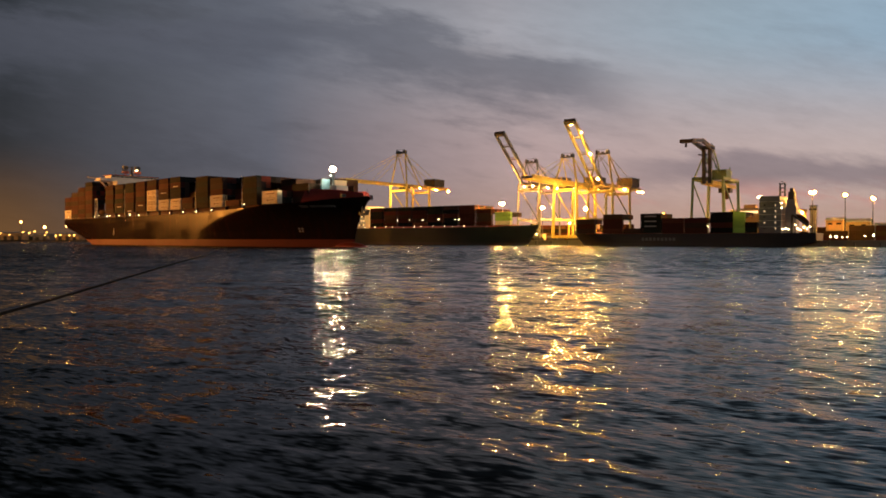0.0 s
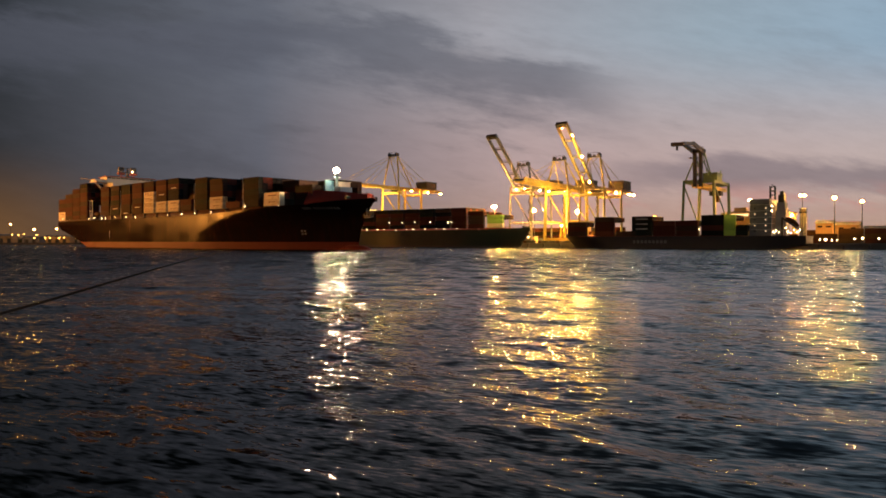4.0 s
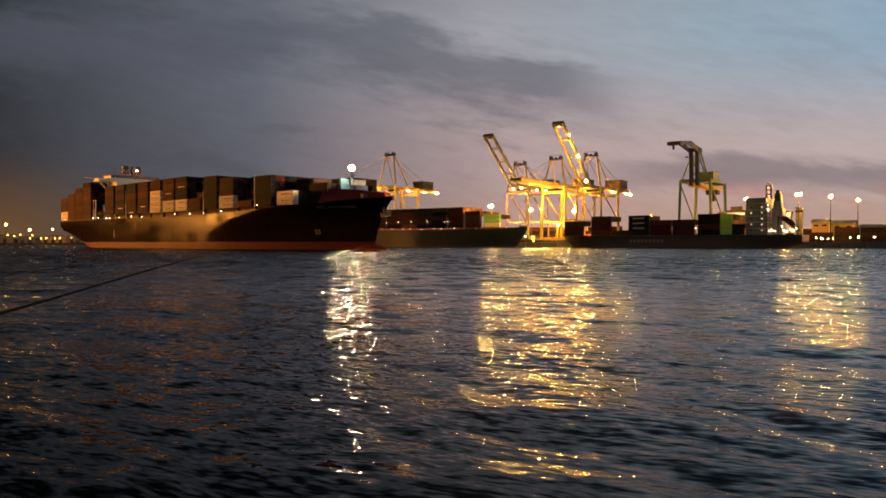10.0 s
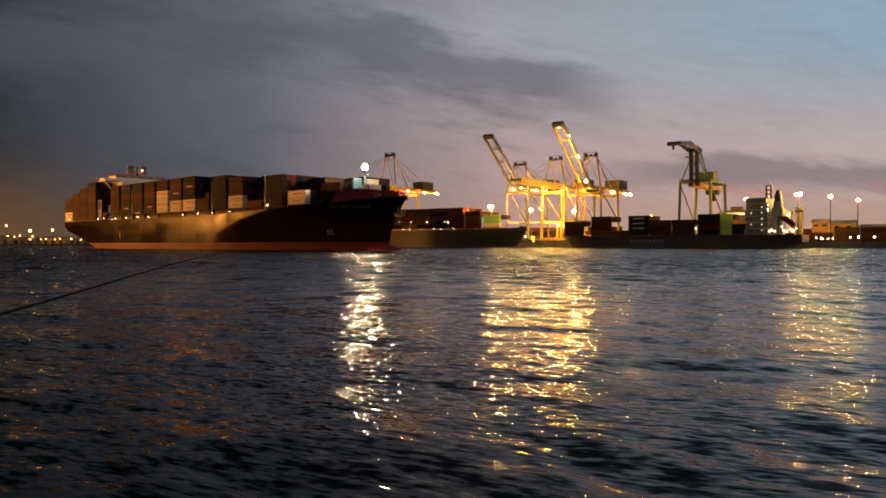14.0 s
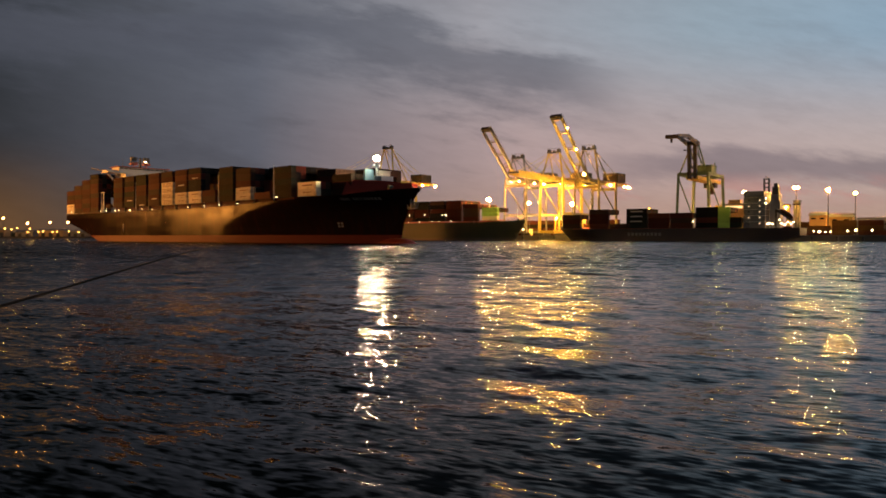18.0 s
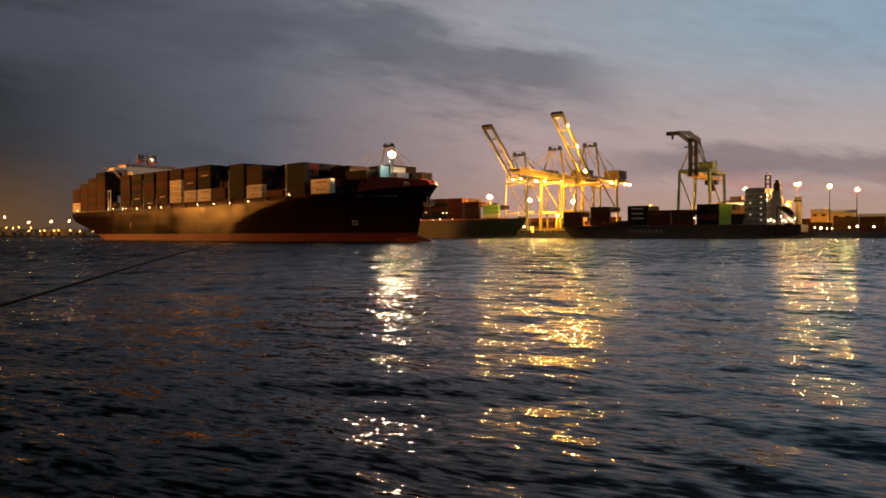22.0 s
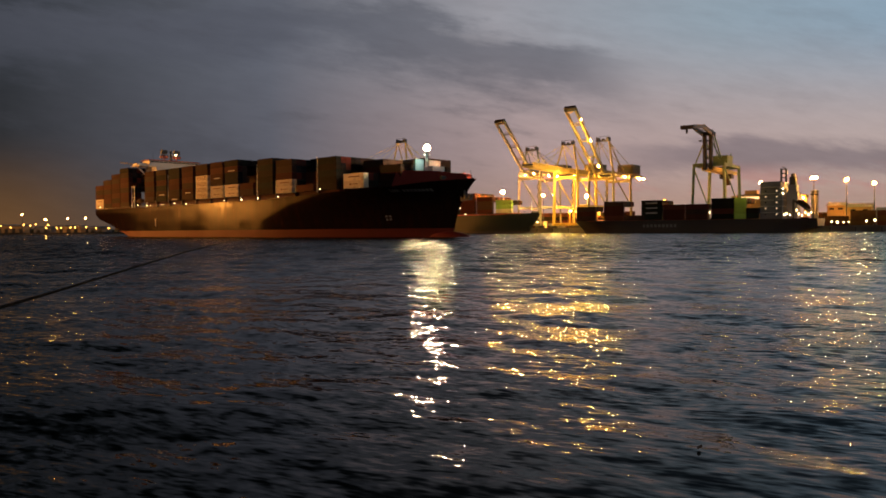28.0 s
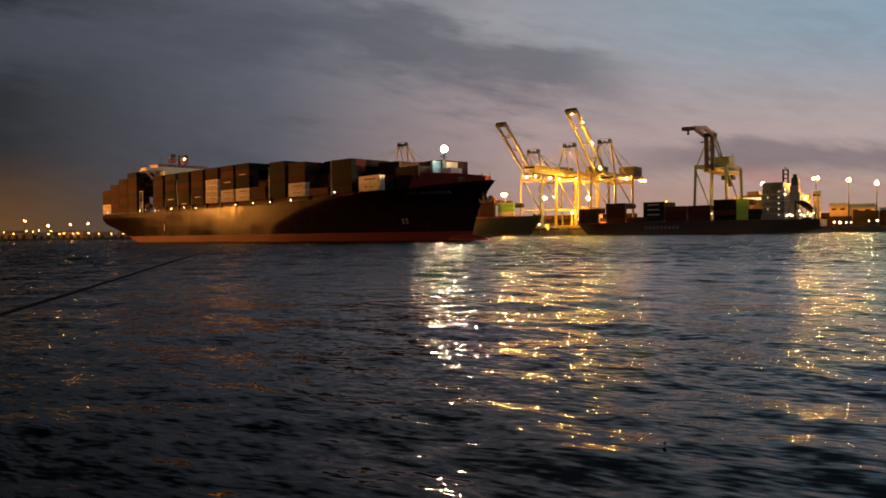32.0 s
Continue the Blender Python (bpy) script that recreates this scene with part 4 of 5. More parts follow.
stacks(M3, "containers on the dark feeder", 7.5, [(37.5, 4, "lime lime lime lime"), (31.3, 2, "green olive")], 9, 8, side=1, length=0.497)
shape("accommodation", boxes((17, 28, -9, 9, 7.3, 24.2), (17.4, 27.4, -11.6, 11.6, 24.2, 27.0)), SHIP_WHITE_SHADED, third, "white accommodation block darkened to grey for shade, with lit ports")
for lv in range(5):
    for y in (6.2, 0.4):
        shape("window", boxes((28.0, 28.06, y - 0.28, y + 0.28, 9.5 + 3.1 * lv, 10.1 + 3.1 * lv)), LAMP_PORT if (lv + int(y)) % 3 else GLASS_DARK, third)
    shape("window", boxes((19.5, 20.2, 9.0, 9.05, 9.5 + 3.1 * lv, 10.1 + 3.1 * lv)), LAMP_PORT, third)
    shape("window", boxes((25.0, 25.7, 9.0, 9.05, 9.5 + 3.1 * lv, 10.1 + 3.1 * lv)), LAMP_PORT if lv % 2 else GLASS_DARK, third)
    shape("deck_edge", boxes((16.8, 28.3, -9.3, 9.3, 7.2 + 3.35 * (lv + 1), 7.36 + 3.35 * (lv + 1))), SHIP_WHITE, third)
for y in (8.2, 5.6, -1.0):
    shape("bridge_lamp", lambda bm, y=y: ball(bm, (27.9, y, 27.4), 0.34), LAMP_DECK, third, "small bright lamp over the bridge")
shape("bridge_window", boxes((27.4, 27.46, 1.5, 9.5, 25.3, 26.1)), LAMP_WINDOW, third, "long lit bridge window")
shape("funnel", boxes((12.0, 15.0, -2.2, 2.2, 25.4, 29.6), (12.6, 14.4, -1.4, 1.4, 29.6, 31.4)), STEEL_DARK, third, "dark funnel")
shape("signal_mast", beams(*[((x, y, 27), (x, y, 34.4), 0.45) for x in (17.0, 19.4) for y in (-1.2, 1.2)], *[((x0, y0, z), (x1, y1, z), 0.4) for z in (29.5, 31.8, 34.0) for x0, y0, x1, y1 in ((17, -1.2, 19.4, -1.2), (17, 1.2, 19.4, 1.2), (17, -1.2, 17, 1.2), (19.4, -1.2, 19.4, 1.2))], ((18.2, -3, 35.0), (18.2, 3, 35.0), 0.4)), STEEL_DARK, third, "dark lattice signal mast")
shape("engine_casing", boxes((10.6, 15.9, -4.6, 4.6, 7.3, 21.5), (11.4, 15.4, -3.4, 3.4, 21.5, 25.4)), SHIP_WHITE_SHADED, third, "pale grey engine casing behind the house")
shape("free_fall_boat_ramp", beams(((12, 6, 17), (2, 6, 9.5), 1.0), ((12, 8.6, 17), (2, 8.6, 9.5), 1.0), ((12, 7.3, 7.3), (12, 7.3, 17), 1.0)), STEEL_DARK, third, "dark lifeboat ramp at the stern")
shape("lifeboat", lambda bm: bmesh.ops.create_uvsphere(bm, u_segments=12, v_segments=8, radius=1, matrix=Matrix.Translation((7, 7.3, 14.6)) @ Matrix.Rotation(radians(-37), 4, "Y") @ Matrix.Diagonal((4, 1.3, 1.4, 1))), BOX_PAINT["orange"], third, "orange lifeboat on its ramp", True)
for x, y, z, r in ((28.4, 9.5, 26.6, 0.55), (16, 9.3, 9.4, 0.4), (14.8, 9.3, 9.8, 0.4), (13.4, 9.3, 9.2, 0.35), (9, 9.3, 9.6, 0.4), (7.6, 9.3, 9.0, 0.35), (6, 9.3, 10.2, 0.4), (4.6, 9.3, 9.4, 0.35), (10, 9.3, 11.6, 0.35), (3.2, 9.3, 10.4, 0.35),
                   (16.8, 9.2, 20.6, 0.4), (16.8, 9.2, 23.2, 0.35), (33, 11.7, 8.6, 0.3), (30.2, 11.7, 8.8, 0.3), (79, 11.9, 11.0, 0.3), (75.4, 11.9, 11.0, 0.3), (66.5, 11.9, 11.4, 0.3), (54, 11.9, 11.2, 0.3), (43, 11.9, 11.0, 0.3)):
    shape("deck_lamp", lambda bm, x=x, y=y, z=z, r=r: ball(bm, (x, y, z), r), LAMP_DECK, third, "small lit deck lamp")


def hull_name(bm):
    for i in range(9):
        box(bm, 72.2 + 2.3 * i, 72.2 + 2.3 * i + 1.5, 12.02, 12.06, 3.2, 4.9)


shape("lettering", hull_name, MARK_DULL, third, "pale bars of a company name on the side")

# ---- quay cranes ----
GAUGE = 30.0


def gantry(s, label, paint, raise_deg, boom=52.0, deck=40.0, apex=58.0, wide=18.0, back=33.0, lamps=(), depth=2.2, leg=1.5, group="quay cranes"):
    """A ship-to-shore crane. Local x along the quay, y inland from the waterside rail, z up from the quay."""
    crane = thing("quay_crane", at(s, 32, 3.2), label, "crane", group)
    w = wide / 2
    for x in (-w, w):
        for y in (0, GAUGE):
            shape("leg", beams(((x, y, 1.8), (x * 0.93, y + (0.6 if y == 0 else -0.6), deck), leg, leg * 1.13)), paint, crane)

            def bogie(bm, x=x, y=y):
                for k in (-2.4, -0.8, 0.8, 2.4):
                    tube(bm, (x + k, y - 0.35, 0.5), (x + k, y + 0.35, 0.5), 0.5)
                box(bm, x - 3.2, x + 3.2, y - 0.6, y + 0.6, 0.6, 1.8)
            shape("bogie", bogie, STEEL_DARK, crane)
    for y in (0, GAUGE):
        shape("sill_beam", beams(((-w, y, 2.6), (w, y, 2.6), 1.3, 1.8)), paint, crane)
        shape("cross_beam", beams(((-w * 0.95, y, deck - 4.5), (w * 0.95, y, deck - 4.5), 1.2, 1.8)), paint, crane)
    for x in (-w, w):
        shape("side_beam", beams(((x * 0.97, 0.3, 14.5), (x * 0.97, GAUGE - 0.3, 14.5), 1.1, 1.6)), paint, crane)
        shape("brace", beams(((x * 0.95, 1, deck - 2), (x * 0.97, GAUGE - 1, 15.5), 0.7)), paint, crane)
    for x in (-3.2, 3.2):
        shape("girder", beams(((x, -3, deck), (x, GAUGE + back, deck), 1.3, depth)), paint, crane)

    def walkway(bm):
        for x in (-4.6, 4.6):
            beam(bm, (x, -3, deck - 0.7), (x, GAUGE + back, deck - 0.7), 1.1, 0.12)
            for k in range(24):
                y = -3 + (GAUGE + back + 3) * k / 23
                beam(bm, (x * 1.11, y, deck - 0.6), (x * 1.11, y, deck + 0.5), 0.08)
            beam(bm, (x * 1.11, -3, deck + 0.5), (x * 1.11, GAUGE + back, deck + 0.5), 0.08)
    shape("walkway", walkway, STEEL_DARK, crane, "dark service walkway along the girders")
    # boom, hinged over the waterside legs
    c, sn = math.cos(radians(raise_deg)), math.sin(radians(raise_deg))

    def on_boom(d, x, up=0.0):
        return (x, -3 - d * c + up * -sn * -1, deck + d * sn + up * c)
    bo = shape("boom", beams(*[(on_boom(0, x), on_boom(boom, x), 1.25 if raise_deg > 20 else 0.9, 1.7 if raise_deg > 20 else depth * 0.9) for x in (-3.2, 3.2)]), paint, crane, "twin-girder boom")
    n = 4 if raise_deg > 20 else 9
    for i in range(n + 1):
        d = boom * i / n
        if raise_deg > 20:
            # portal frames standing on the raised boom
            rows = [(on_boom(d, -3.2), on_boom(d, 3.2), 0.8), (on_boom(d, -3.2, 1.9), on_boom(d, 3.2, 1.9), 0.4)]
            rows += [(on_boom(d, x), on_boom(d, x, 1.9), 0.4) for x in (-3.2, 3.2)]
            shape("boom_frame", beams(*rows), paint, bo)
        else:
            shape("boom_frame", beams((on_boom(d, -3.2), on_boom(d, 3.2), 0.45)), paint, bo)
            if i < n:
                shape("boom_brace", beams((on_boom(d, -3.2 if i % 2 else 3.2), on_boom(boom * (i + 1) / n, 3.2 if i % 2 else -3.2), 0.3)), paint, bo)
    shape("boom_head", beams((on_boom(boom - 1.6, 0), on_boom(boom + 1.0, 0), 7.0, 2.2 if raise_deg > 20 else 1.0)), STEEL_DARK, bo, "dark sheave housing at the boom tip")
    hand = []
    for x in (-4.3, 4.3):
        hand.append((on_boom(1, x, 0.8), on_boom(boom, x, 0.8), 0.1))
        hand += [(on_boom(boom * k / 14, x, -0.4), on_boom(boom * k / 14, x, 0.8), 0.08) for k in range(15)]
    shape("handrail", beams(*hand), STEEL_DARK, bo)
    # apex frame and stays
    ax = 4.0
    for x in (-w * 0.9, w * 0.9):
        shape("apex_leg", beams(((x, 1, deck), (math.copysign(ax, x), 4, apex), 0.9)), paint, crane)
        shape("apex_strut", beams(((x * 0.9, GAUGE * 0.62, deck + 1), (math.copysign(ax, x), 4.6, apex - 1), 0.55)), paint, crane)
    shape("apex_head", boxes((-4.6, 4.6, 2.4, 5.6, apex - 0.6, apex + 0.2), (-4.4, -2.8, 2.4, 5.6, apex + 0.2, apex + 1.9), (2.8, 4.4, 2.4, 5.6, apex + 0.2, apex + 1.9), (-0.6, 0.6, 3, 5, apex + 0.2, apex + 1.2), (-4.4, 4.4, 3.0, 3.3, apex + 2.4, apex + 2.6), (-4.4, -4.1, 3.0, 3.3, apex + 1.9, apex + 2.4), (4.1, 4.4, 3.0, 3.3, apex + 1.9, apex + 2.4)), STEEL_DARK, crane, "dark sheave platform at the apex")
    stays = []
    for x in (-3.2, 3.2):
        stays.append(((x, 4, apex), (x, GAUGE + back - 6, deck + 1), 0.26))
        stays.append(((x, 4, apex), (x, GAUGE + 2, deck + 1), 0.3))
        if raise_deg < 20:
            stays.append(((x, 4, apex), on_boom(boom * 0.88, x), 0.2))
            stays.append(((x, 4, apex), on_boom(boom * 0.45, x), 0.2))
        else:
            stays.append(((x, 4, apex), on_boom(boom * 0.3, x), 0.22))
            stays.append((on_boom(boom * 0.3, x), on_boom(boom * 0.62, x, 2.4), 0.22))
    for row in stays:
        shape("stay", beams(row), paint, crane)

    def house(bm):
        box(bm, -5.6, 5.6, GAUGE + back - 22, GAUGE + back - 8, deck + 1.2, deck + 7.2)
        box(bm, -5.9, 5.9, GAUGE + back - 22.3, GAUGE + back - 7.7, deck + 7.2, deck + 7.5)
        for k in range(6):
            box(bm, 5.6, 5.75, GAUGE + back - 21 + 2.2 * k, GAUGE + back - 20.6 + 2.2 * k, deck + 1.4, deck + 7.0)
    shape("machinery_house", house, HOUSE_DULL, crane, "ribbed machinery house on the girders")
    shape("trolley", boxes((-4.2, 4.2, 6, 11, deck - 2.6, deck - 1.2)), STEEL_DARK, crane)
    shape("operator_cab", boxes((3.4, 6.0, 6.4, 9.2, deck - 5.6, deck - 2.6)), SHIP_WHITE, crane, "white operator cab hung under the trolley")
    for k in range(9):
        shape("stair_flight", beams(((-w - 0.8 + (1.6 if k % 2 else 0), GAUGE - 1.2, 2 + 3.6 * k), (-w - 0.8 + (0 if k % 2 else 1.6), GAUGE - 1.2, 5.6 + 3.6 * k), 0.35)), STEEL_DARK, crane)
    for kind, a, b, r in lamps:
        p = on_boom(a * boom, b) if kind == "boom" else (b, a, deck - 1.6)
        shape("flood_lamp", lambda bm, p=p, r=r: (ball(bm, (p[0], p[1], p[2]), r * 0.85, 0.8),), LAMP_CRANE, crane, "lit sodium flood lamp")
        # larger lamps get an added glowing ball as their halo
        if r > 0.6:
            shape("lamp_halo", lambda bm, p=p, r=r: ball(bm, (p[0] - r * 0.95, p[1] + r * 1.3, p[2]), r * 1.6, 0.9), LAMP_HALO, crane, "warm glowing ball standing in for lamp bloom")
    return crane


gantry(-28, "yellow-lit quay crane with its boom raised", CRANE_GREY, 40.5, 47, 39.5, 55, leg=0.95, lamps=(("deck", 2, -4.6, 0.35), ("deck", 20, 4.6, 0.5), ("deck", 34, 4.6, 0.5), ("deck", -2, 4.6, 0.4)))
gantry(0, "yellow-lit quay crane with its boom lowered over a ship", CRANE_YELLOW, 1, 48, 38.5, 57, depth=3.4, lamps=(("boom", 0.2, -3.2, 0.4), ("boom", 0.5, -3.2, 0.4), ("boom", 0.8, -3.2, 0.4), ("deck", 10, 4.6, 0.5), ("deck", 22, -4.6, 0.5), ("deck", 44, 4.6, 0.4)))
gantry(25.5, "olive-yellow quay crane with its floodlit boom raised", CRANE_OLIVE, 40.5, 55, 36.5, 57.5, leg=1.15,
       lamps=(("boom", 0.97, 0.0, 1.15), ("boom", 0.82, 3.4, 0.75), ("boom", 0.70, 3.4, 0.32), ("boom", 0.64, 3.4, 0.32), ("boom", 0.50, 3.2, 1.1), ("boom", 0.34, 3.2, 0.4), ("boom", 0.10, 2.0, 1.0), ("deck", 30, 4.6, 0.5), ("deck", 40, 4.6, 0.5), ("deck", 62, 5.0, 0.75), ("deck", 55, 4.6, 0.55)))
gantry(-147, "yellow quay crane with its boom lowered", CRANE_YELLOW, 0, 60, 44.0, 70, lamps=(("boom", 0.97, 0.0, 0.55), ("boom", 0.9, 2.6, 0.28), ("boom", 0.7, 2.6, 0.28), ("boom", 0.5, 2.6, 0.28), ("boom", 0.3, 2.6, 0.28), ("deck", 22, 4.6, 0.5), ("deck", 44, 4.6, 0.55), ("deck", 62, 4.6, 0.75), ("deck", 64, 2.6, 0.75)))


def folded_crane(s):
    """An older crane with a folded boom, its outer half level at the top."""
    crane = thing("quay_crane", at(s, 32, 3.2), "old green quay crane with its boom folded at the top", "crane", "quay cranes")
    w, deck, top, g = 9.3, 37.3, 57.6, 34.0
    for x in (-w, w):
        for y, lean in ((0, 0.4), (g, -0.6)):
            shape("leg", beams(((x * 1.06, y, 1.8), (x * 0.95, y + lean, deck), 1.3, 1.5)), CRANE_GREEN, crane)

            def bogie(bm, x=x, y=y):
                for k in (-2.0, 0, 2.0):
                    tube(bm, (x + k, y - 0.35, 0.5), (x + k, y + 0.35, 0.5), 0.5)
                box(bm, x - 2.8, x + 2.8, y - 0.6, y + 0.6, 0.6, 1.8)
            shape("bogie", bogie, STEEL_DARK, crane)
        shape("brace", beams(((x * 0.97, 1, deck - 2), (x, g - 1, 12), 0.6)), CRANE_GREEN, crane)
        shape("side_beam", beams(((x * 0.96, 0, deck), (x * 0.96, g, deck), 1.0, 1.6)), CRANE_GREEN, crane)
        shape("lower_beam", beams(((x, 0, 11), (x, g, 11), 0.9, 1.3)), CRANE_GREEN, crane)
    for y in (0, g):
        shape("sill_beam", beams(((-w, y, 2.6), (w, y, 2.6), 1.2, 1.6)), CRANE_GREEN, crane)
        shape("cross_beam", beams(((-w, y, deck), (w, y, deck), 1.2, 2.0)), CRANE_GREEN, crane)
    for x in (-2.8, 2.8):
        shape("girder", beams(((x, -2, deck - 2.4), (x, g + 17, deck - 2.4), 1.1, 2.2)), CRANE_YELLOW, crane)
        # inner boom upright, outer boom folded forward
        shape("boom", beams(((x * 0.62, -1.0, deck - 3), (x * 0.62, -2.0, top - 1), 1.9, 2.6)), STEEL_DARK, crane, "upright inner boom")
        shape("outer_boom", beams(((x, -1.0, top - 2.4), (x, -20, top + 0.1), 1.0, 2.4), ((x, -20, top + 0.1), (x, -38, top - 1.8), 0.9, 1.9)), CRANE_GREY, crane, "outer boom folded level over the water")
        shape("back_stay", beams(((x, -1, top - 0.5), (x, g * 0.55, deck + 3), 0.7), ((x, -1, top - 3), (x, 9, deck + 4), 0.4)), CRANE_GREEN, crane)
        shape("front_strut", beams(((x * 2.8, 0.4, deck + 1), (x, -1.0, top - 8), 0.6)), CRANE_GREEN, crane)
    ties = [((-2.8, -1.0 - 0.05 * k, deck + 2.6 * k), (2.8, -1.0 - 0.05 * k, deck + 2.6 * k + (2.4 if k % 2 else -2.4)), 0.5) for k in range(0, 8)]
    ties += [((-2.8, -4 - 3.4 * k, top - 2.0 + 0.4 * k), (2.8, -4 - 3.4 * k, top - 2.0 + 0.4 * k), 0.4) for k in range(5)]
    shape("boom_tie", beams(*ties), CRANE_GREY, crane)
    shape("boom_head", boxes((-3.6, 3.6, -41.0, -37.2, top - 3.2, top - 1.4), (-1.6, -0.6, -38, -37, top - 5.4, top - 3.0)), STEEL_DARK, crane, "dark sheave housing at the boom tip")
    shape("top_platform", boxes((-3.6, 3.6, -4, 2.0, top - 3.0, top - 1.0), (-4.6, -3.2, -4, -1.4, top - 6.4, top - 5.8)), STEEL_DARK, crane)
    shape("machinery_house", boxes((-4.5, 6.5, 16, 28, deck + 1, deck + 6.2), (-4.8, 6.8, 15.7, 28.3, deck + 6.2, deck + 6.5)), CRANE_GREEN, crane, "green machinery house")
    shape("rear_mast", beams(((5, 30, deck + 1), (5, 30, deck + 9), 0.5), ((-3, 30, deck + 1), (-3, 30, deck + 6), 0.4), ((-4, 22, deck + 3.4), (4, 22, deck + 3.4), 0.3)), CRANE_GREEN, crane)
    shape("trolley", boxes((-3.6, 3.6, g + 2, g + 8, deck - 6.4, deck - 3.6)), STEEL_DARK, crane)
    shape("operator_cab", boxes((1.0, 3.6, g - 4, g - 1, deck - 11, deck - 6.8)), BOX_PAINT["orange"], crane, "orange operator cab")
    shape("cab_cable", beams(((2.3, g - 2.5, deck - 7), (2.3, g - 2.5, deck - 3), 0.25)), STEEL_DARK, crane)
    return crane


folded_crane(94.5)

# ---- light masts ----


def light_mast(s, o, z, heads, r, glow=LAMP_SODIUM):
    mast = thing("light_mast", at(s, o, 3.2), "tall steel mast with glowing sodium lamps in the yard", "light mast", "light masts in the yard")
    shape("pole", lambda bm: tube(bm, (0, 0, 0), (0, 0, z - 3.2), 0.36, 0.18), STEEL_DARK, mast, "tapered steel pole")
    wide = heads * 2.1 * r
    shape("crown", beams(((-wide / 2, 0.4, z - 3.2), (wide / 2, 0.4, z - 3.2), 0.3)), STEEL_DARK, mast)
    for i in range(heads):
        x = wide * ((i + 0.5) / heads - 0.5)
        head = shape("lamp_head", lambda bm, x=x: ball(bm, (x, -0.2, z - 3.2), r * 0.68, 0.85), glow, mast, "lit sodium lamp head")
        # added ball behind the head imitates its bloom
        shape("lamp_halo", lambda bm, x=x: ball(bm, (x - r * 0.3, r * 1.2, z - 3.2), r * 1.45, 0.9), LAMP_HALO, head, "warm glowing ball standing in for lamp bloom")
    return mast


for s, o, z, n, r in ((-26.8, 50, 26.8, 1, 1.35), (7.1, 50, 25.1, 1, 1.6), (146.8, 60, 31.7, 2, 0.95), (163.7, 60, 29.8, 1, 1.3), (177.5, 60, 27.3, 1, 1.1)):
    light_mast(s, o, z, n, r)
light_mast(57.9, 60, 21.0, 1, 1.1, LAMP_SHORE)
# masts of the yard past the edge of the view
for s, o, z in ((215, 60, 29), (250, 62, 29)):
    light_mast(s, o, z, 1, 1.2)

# ---- yard ----


def yard_stack(s, o, cols, tiers, colour_names, seed, turn=0):
    rng = random.Random(seed)
    for i in range(cols):
        for k in range(max(1, tiers - rng.randint(0, 1))):
            c = rng.choice(colour_names.split())
            ob = new("container", container_mesh(c))
            ob.matrix_world = at(s + 12.9 * i, o, 3.2 + TALL * k, turn)
            tagged(ob, WORDS[c] + " ribbed freight container stacked in the yard", "container", "containers in the yard")


yard_stack(-190, 78, 9, 4, "rust brown maroon orange", 21)
yard_stack(-66, 78, 9, 4, "rust orange maroon olive", 22)
yard_stack(58, 78, 7, 3, "maroon brown rust", 23)
yard_stack(160, 52, 3, 3, "orange olive rust", 24)
yard_stack(196, 58, 6, 2, "maroon brown grey green", 25)
yard_stack(150, 90, 9, 3, "orange rust olive brown", 26)
yard_stack(-140, 110, 9, 4, "maroon brown", 27)


def yard_gantry(s, o, wide, tall, label):
    g = thing("yard_crane", at(s, o, 3.2), label, "crane", "rubber-tyred yard cranes")
    for x in (-wide / 2, wide / 2):
        for y in (-4, 4):
            shape("leg", beams(((x, y, 1.4), (x, y * 0.8, tall), 0.9)), CRANE_YELLOW, g)
            shape("wheel", lambda bm, x=x, y=y: tube(bm, (x - 0.4, y, 0.75), (x + 0.4, y, 0.75), 0.75), STEEL_DARK, g)
        shape("sill_beam", beams(((x, -5, 1.7), (x, 5, 1.7), 0.9)), CRANE_YELLOW, g)
    for y in (-3.2, 3.2):
        shape("girder", beams(((-wide / 2 - 1, y, tall), (wide / 2 + 1, y, tall), 1.0, 1.8)), CRANE_YELLOW, g)
    shape("trolley", boxes((-3, 3, -3.4, 3.4, tall + 0.9, tall + 3.0)), CRANE_YELLOW, g)
    for i in range(4):
        x = wide * (i / 3 - 0.5) * 0.9
        shape("flood_lamp", lambda bm, x=x: ball(bm, (x, -4.2, tall - 1.2), 0.42, 0.7), LAMP_CRANE, g, "lit sodium flood lamp")
    return g


yard_gantry(98, 84, 16, 17, "yellow yard crane with lit lamps over the stacks")
yard_gantry(130, 90, 15, 19, "yellow yard crane with lit lamps over the stacks")
yard_gantry(-6, 74, 20, 14, "yellow yard crane with lit lamps over the stacks")


